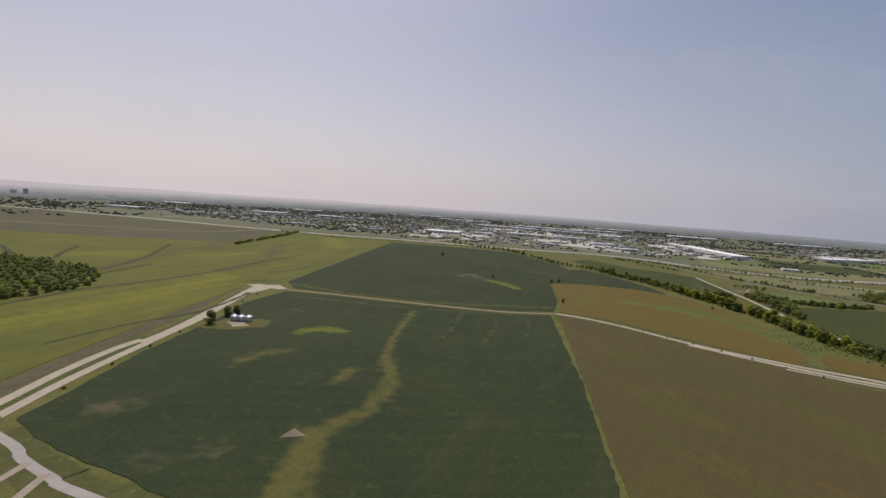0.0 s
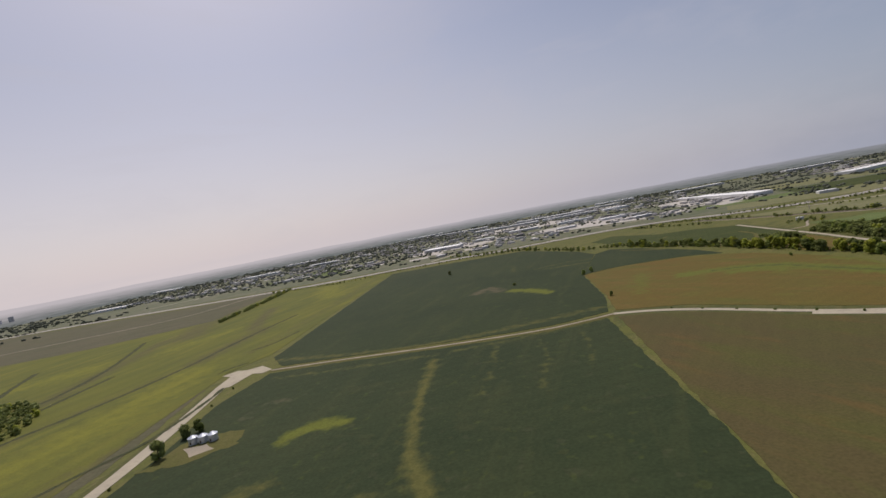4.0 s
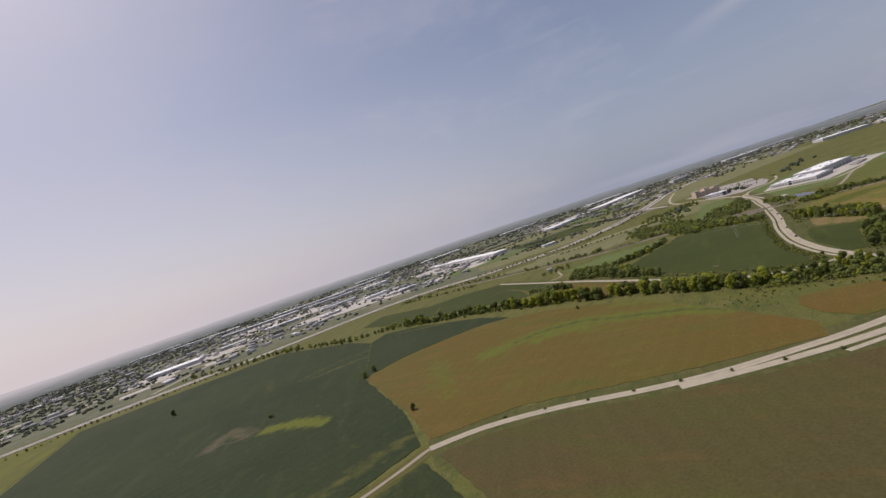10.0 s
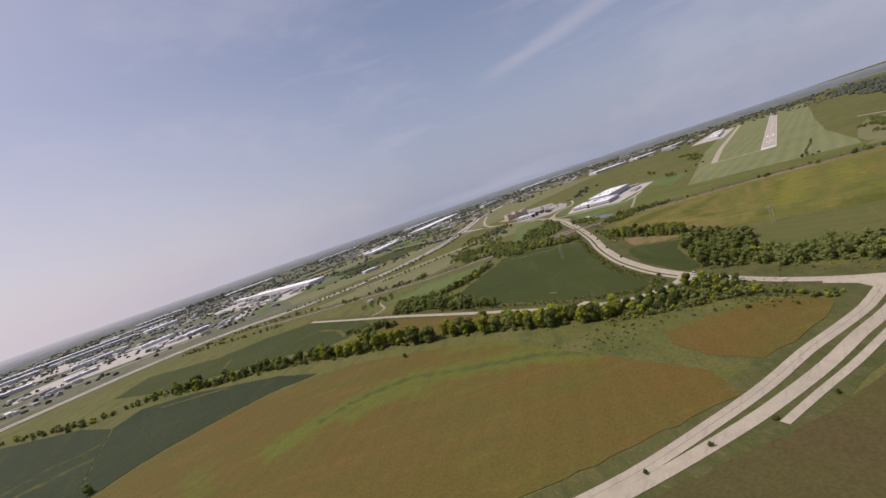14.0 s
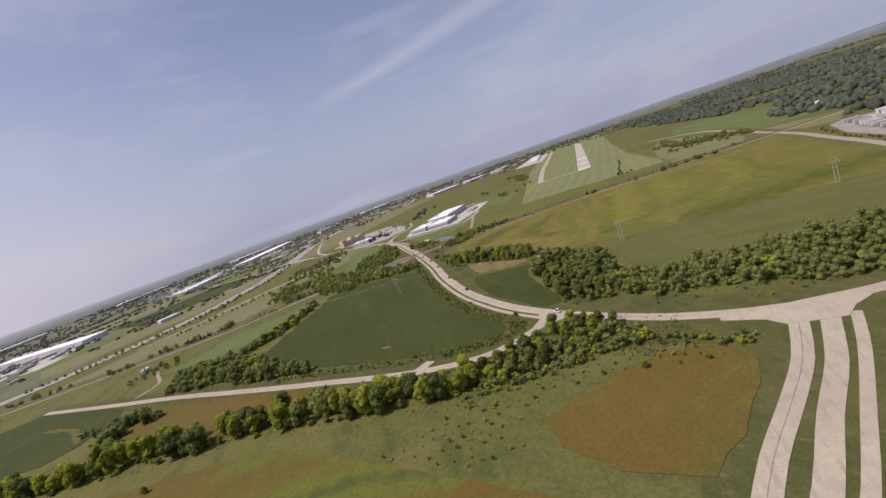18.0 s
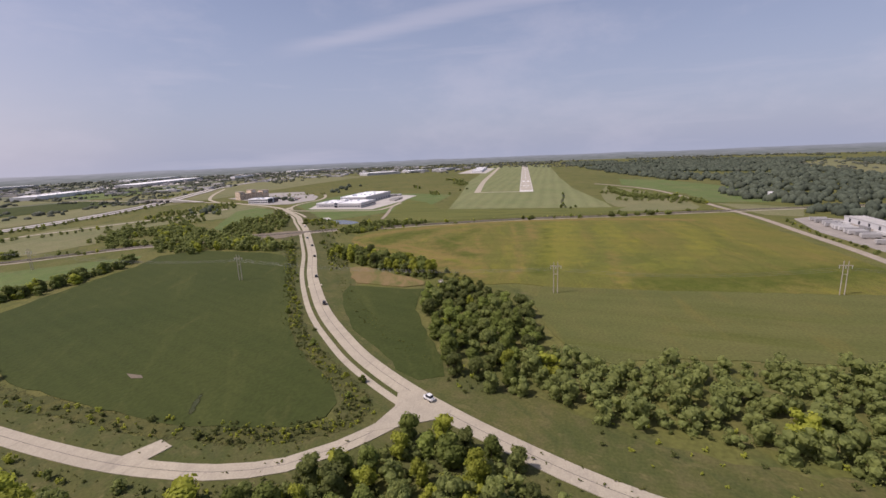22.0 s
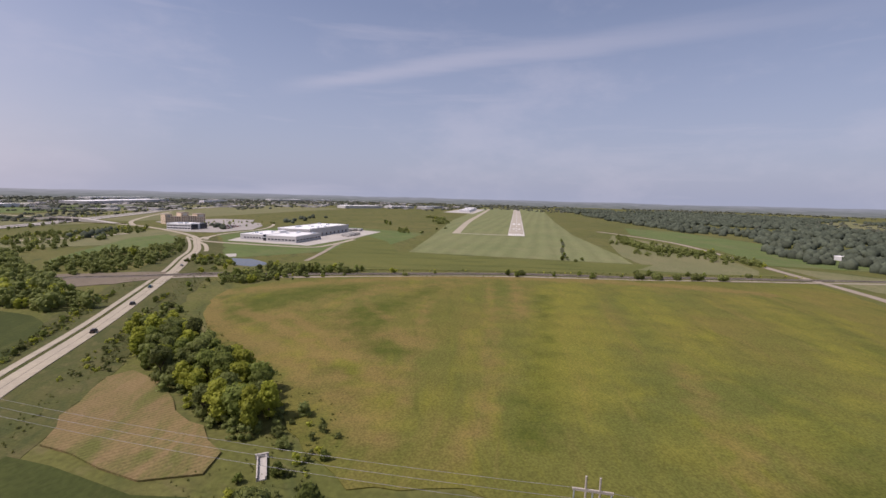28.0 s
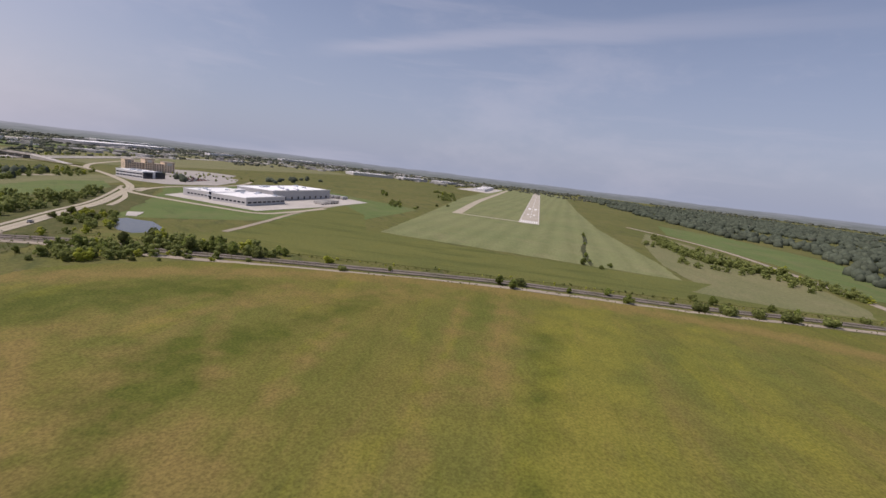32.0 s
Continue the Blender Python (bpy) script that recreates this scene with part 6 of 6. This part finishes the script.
def make_house(k):
    rng = random.Random(300 + k)
    w, d, h = rng.uniform(11, 16), rng.uniform(8, 10), rng.uniform(3.2, 5.5)
    t = thing("house", label="small pale house with a pitched grey roof", category="house", group="houses of the town")
    part("wall", box_bm(-w / 2, w / 2, -d / 2, d / 2, -0.2, h), SIDING, t)
    bm = bmesh.new()
    o, r = 0.6, d * 0.36
    v = [bm.verts.new(c) for c in ((-w / 2 - o, -d / 2 - o, h - 0.1), (w / 2 + o, -d / 2 - o, h - 0.1), (w / 2 + o, d / 2 + o, h - 0.1), (-w / 2 - o, d / 2 + o, h - 0.1), (-w / 2 - o, 0, h + r), (w / 2 + o, 0, h + r))]
    for f in ((0, 1, 5, 4), (2, 3, 4, 5), (0, 4, 3), (1, 2, 5), (3, 2, 1, 0)):
        bm.faces.new([v[i] for i in f])
    part("roof", bm, SHINGLE, t)
    part("door", box_bm(-0.5, 0.5, -d / 2 - 0.06, -d / 2 + 0.02, 0, 2.1), GLASS_DARK, t)
    return t


protos = [make_house(k) for k in range(4)]
rng = random.Random(21)
count = 0
while count < 270:
    x, y = rng.uniform(-1500, 420), rng.uniform(1340, 2400)
    if noise.noise((x / 220, y / 220, 8)) < -0.12 or (x > -330 and 1480 < y < 2150 and rng.random() < 0.7) or y < 1330 + 0.12 * (x + 300):
        continue
    m = pose(*town_spot(x, y), 0, 0, 0, 12 + 90 * rng.randrange(2) + rng.uniform(-8, 8))
    if count < 4:
        protos[count].matrix_basis = m
    else:
        copy_thing(protos[count % 4], m)
    count += 1

# the many low buildings and lots of the town
def town_blocks():
    r = random.Random(33)
    verts, faces = [], []
    done = 0
    while done < 1250:
        if done < 800:
            x, y = r.uniform(-1500, 760), 1330 + 1500 * r.random() ** 1.5
            if y < 1345 + 0.12 * (x + 300) or noise.noise((x / 260, y / 200, 14)) < -0.12:
                continue
        else:
            x, y = r.uniform(1100, 3500), r.uniform(900, 2900)
            if y < 1260 + max(0, 1900 - x) * 0.35 and x < 2150 or y < 900 or noise.noise((x / 300, y / 240, 15)) < -0.05:
                continue
        x, y = (town_spot if done < 800 else east_spot)(x, y)
        w, d, h = r.uniform(9, 34), r.uniform(7, 16), r.uniform(3.5, 7.5)
        if r.random() < 0.12:
            w, d = w * 2.2, d * 1.8
        a = radians(12 + 90 * r.randrange(2) + r.uniform(-6, 6))
        ca, sa = math.cos(a), math.sin(a)
        n = len(verts)
        for z in (-0.2, h):
            for u, v in ((-w, -d), (w, -d), (w, d), (-w, d)):
                verts.append((x + (u * ca - v * sa) / 2, y + (u * sa + v * ca) / 2, z))
        faces += [(n + 4, n + 5, n + 6, n + 7), (n, n + 1, n + 5, n + 4), (n + 1, n + 2, n + 6, n + 5), (n + 2, n + 3, n + 7, n + 6), (n + 3, n, n + 4, n + 7)]
        done += 1
    tagged(linked("town_buildings", mesh_from("town_buildings", verts, faces), TOWN_ROOF), "many low pale-roofed buildings of the town", "buildings", "", "stuff")
    verts, faces = [], []
    for k in range(150):
        x, y = r.uniform(-1400, 740), 1360 + 1300 * r.random() ** 1.3
        if k > 95:
            x, y = r.uniform(1900, 3300), r.uniform(1000, 2300)
        if y < 1370 + 0.12 * (x + 300):
            continue
        x, y = (east_spot if k > 95 else town_spot)(x, y)
        w, d, a = r.uniform(30, 110), r.uniform(20, 60), radians(12 + 90 * r.randrange(2))
        ca, sa = math.cos(a), math.sin(a)
        n = len(verts)
        verts += [(x + (u * w * ca - v * d * sa) / 2, y + (u * w * sa + v * d * ca) / 2, 0.2 + 0.002 * k) for u, v in ((-1, -1), (1, -1), (1, 1), (-1, 1))]
        faces.append((n, n + 1, n + 2, n + 3))
    tagged(linked("town_lots", mesh_from("town_lots", verts, faces), PALE), "pale paved lots between the town's buildings", "car parks", "", "structure")


town_blocks()

# grain bins
tagged(part("bin_pad", slab_bm([(-269, 367), (-241, 372), (-214, 392), (-222, 411), (-250, 415), (-264, 400)], -0.2, 0.34, 2.0, 5), WATERWAY), "grassy farm pad in the beans", "yard", "", "structure")
tagged(part("bin_gravel", slab_bm([(-256, 394), (-240, 397), (-230, 389), (-242, 381)], -0.2, 0.38, 0.8, 5), GRAVEL), "gravel patch before the grain bins", "yard", "", "structure")
for x, y in ((-253, 401), (-246, 402), (-239, 403)):
    b = thing("grain_bin", x, y, 0.32, 0, "small galvanised grain bin with a conical roof", "grain bin", "grain bins")
    part("body", cyl_bm(3.2, 3.2, 0, 4.6, 24), GALVANISED, b)
    part("roof", cyl_bm(3.4, 0.4, 4.6, 6.3, 24), GALVANISED, b)
    part("cap", cyl_bm(0.45, 0.3, 6.25, 6.6, 12), STEEL, b)
    part("hatch", box_bm(-0.5, 0.5, -3.3, -3.1, 0.5, 2.2), STEEL, b)


# ---------------------------------------------------------------- power line, vehicles, small things
def power_pole(x, y, turn, height=18.5):
    t = thing("power_pole", x, y, 0, turn, "tall double-pole timber transmission pylon in the field", "power pole", "transmission line")
    for s in (-1, 1):
        part("pole", cyl_bm(0.26, 0.17, -0.5, height, 10, 0, s * 1.1), WOOD_POLE, t)
    part("crossarm", box_bm(-0.15, 0.15, -3.2, 3.2, height - 2.6, height - 2.2), WOOD_POLE, t)
    for k in (-1, 0, 1):
        part("insulator", cyl_bm(0.14, 0.14, height - 4.0, height - 2.6, 8, 0, 2.9 * k), GALVANISED, t)
    part("brace", ribbon_bm([Vector((0, -1.1, 0)), Vector((0, 1.1, 0))], 0.1, -0.1, height - 7.2, height - 6.9), WOOD_POLE, t)
    return t


LINE = [(588, 1097), (578, 886), (573, 677), (572, 463), (588, 318), (596, 160)]
for x, y in LINE:
    power_pole(x, y, 3)


def wire(name, a, b, sag, label):
    cu = bpy.data.curves.new(name, "CURVE")
    cu.dimensions, cu.bevel_depth = "3D", 0.035
    sp = cu.splines.new("POLY")
    sp.points.add(16)
    for k in range(17):
        u = k / 16
        p = a.lerp(b, u) - Vector((0, 0, 4 * sag * u * (1 - u)))
        sp.points[k].co = (*p, 1)
    me = bpy.data.meshes.new_from_object(bpy.data.objects.new("wire_curve", cu))
    return tagged(linked(name, me, WIRE), label, "power wire", "transmission line")


for (x0, y0), (x1, y1) in zip(LINE, LINE[1:]):
    for k in (-1, 0, 1):
        wire("power_wire", Vector((x0 + 2.9 * k, y0, 14.5)), Vector((x1 + 2.9 * k, y1, 14.5)), 4.0, "thin sagging transmission wire")


def make_car(x, y, turn, colour, label, van=False, z=0.34, group="cars on the bend road"):
    paint = surface("car_paint", colour, tuple(c * 0.85 for c in colour), None, 3, 1, 0.3, rough=0.3, bump=0.0, spec=0.5)
    t = thing("car", x, y, z, turn, label, "car", group)
    part("body", box_bm(-2.2, 2.2, -0.9, 0.9, 0.35, 1.0 if not van else 1.3, 0.18), paint, t)
    bm = box_bm(-1.5, 1.1, -0.78, 0.78, 0.95, 1.5 if not van else 2.1, 0.16)
    part("cabin", bm, GLASS_DARK, t)
    part("roof_panel", box_bm(-1.2, 0.7, -0.7, 0.7, 1.46 if not van else 2.06, 1.54 if not van else 2.14, 0.03), paint, t)
    for wx in (-1.4, 1.4):
        for s in (-1, 1):
            bm = bmesh.new()
            bmesh.ops.create_cone(bm, cap_ends=True, segments=14, radius1=0.34, radius2=0.34, depth=0.24, matrix=pose(wx, s * 0.82, 0.34, 90, 0, 0))
            part("wheel", bm, RUBBER, t)
    return t


for x, y, a, c, lab, van in ((533, 589, 36, (0.03, 0.03, 0.035), "dark sport utility car on the bend road", True), (587, 626, 34, (0.025, 0.025, 0.03), "black car on the bend road", False), (647, 663, 33, (0.05, 0.03, 0.03), "dark red car on the bend road", False), (690, 691, 33, (0.04, 0.04, 0.045), "dark grey car on the bend road", False),
                             (727, 719, 34, (0.02, 0.10, 0.16), "blue car on the bend road", False), (447, 501, 57, (0.7, 0.7, 0.68), "white van at the junction", True), (801, 767, 37, (0.35, 0.35, 0.36), "silver car on the bend road", False)):
    make_car(x, y, a, c, lab, van)

culvert = thing("culvert", 583.5, 533, 0, 35, "narrow weathered concrete culvert channel in the scrub", "culvert")
part("channel_floor", box_bm(-4.6, 4.6, -0.8, 0.8, -0.3, 0.25, 0.05), PALE, culvert)
for s in (-1, 1):
    part("side_wall", box_bm(-4.6, 4.6, s * 0.95 - 0.16, s * 0.95 + 0.16, -0.3, 0.9, 0.06), PALE, culvert)
part("headwall", box_bm(4.3, 4.8, -1.5, 1.5, -0.3, 1.2, 0.06), PALE, culvert)

PARKED = []
for k, (c, lab) in enumerate((((0.62, 0.62, 0.60), "white car parked beside the offices"), ((0.04, 0.04, 0.05), "black car parked beside the offices"), ((0.32, 0.33, 0.35), "silver car parked beside the offices"), ((0.25, 0.04, 0.03), "red car parked beside the offices"))):
    PARKED.append(make_car(1127, 988 + 3.2 * k, 10, c, lab, z=0.26, group="cars parked at the offices"))
bays = random.Random(8)
for k in range(44):
    row, col = divmod(k, 11)
    if bays.random() < 0.75:
        copy_thing(PARKED[bays.randrange(4)], pose(1136 + 5.0 * row + 4.2 * col, 998 + 15 * row + 1.2 * col, 0.26, 0, 0, 100 + bays.choice((10, 190))))

# towers far off on the skyline
for x, y, w, h in ((-2800, 2330, 20, 44), (-2835, 2290, 24, 36)):
    hall("tower_block", x, y, w, w * 0.7, h, 30, "tall grey tower block far off in the haze", category="tower")

# overpass that carries the bend road over the highway
bridge = thing("overpass", 1123, 1329, 0, -1, "pale concrete overpass above the highway", "bridge")
part("deck", box_bm(-6, 6, -38, 38, 5.6, 6.8, 0.1), PALE, bridge)
for s in (-1, 1):
    part("parapet", box_bm(s * 5.9 - 0.2, s * 5.9 + 0.2, -38, 38, 6.8, 7.7), PALE, bridge)
    bm = bmesh.new()
    v = [bm.verts.new(c) for c in ((-6, s * 38, -0.3), (6, s * 38, -0.3), (6, s * 38, 6.8), (-6, s * 38, 6.8), (-6, s * 120, -0.3), (6, s * 120, -0.3), (6, s * 120, 0.4), (-6, s * 120, 0.4))]
    for f in ((0, 1, 2, 3), (4, 5, 6, 7), (0, 4, 7, 3), (1, 5, 6, 2), (3, 2, 6, 7), (0, 1, 5, 4)):
        bm.faces.new([v[i] for i in f])
    part("ramp", bm, PALE, bridge)
    for k in (-1, 1):
        part("bank", ribbon_bm([Vector((k * 6.5, s * 38, 0)), Vector((k * 6.5, s * 120, 0))], 7, -7, -0.3, 0.9, 0.6), WATERWAY, bridge)
for y in (-18, 0, 18):
    part("pier", box_bm(-5, 5, y - 0.6, y + 0.6, 0.2, 5.6, 0.08), PALE, bridge)
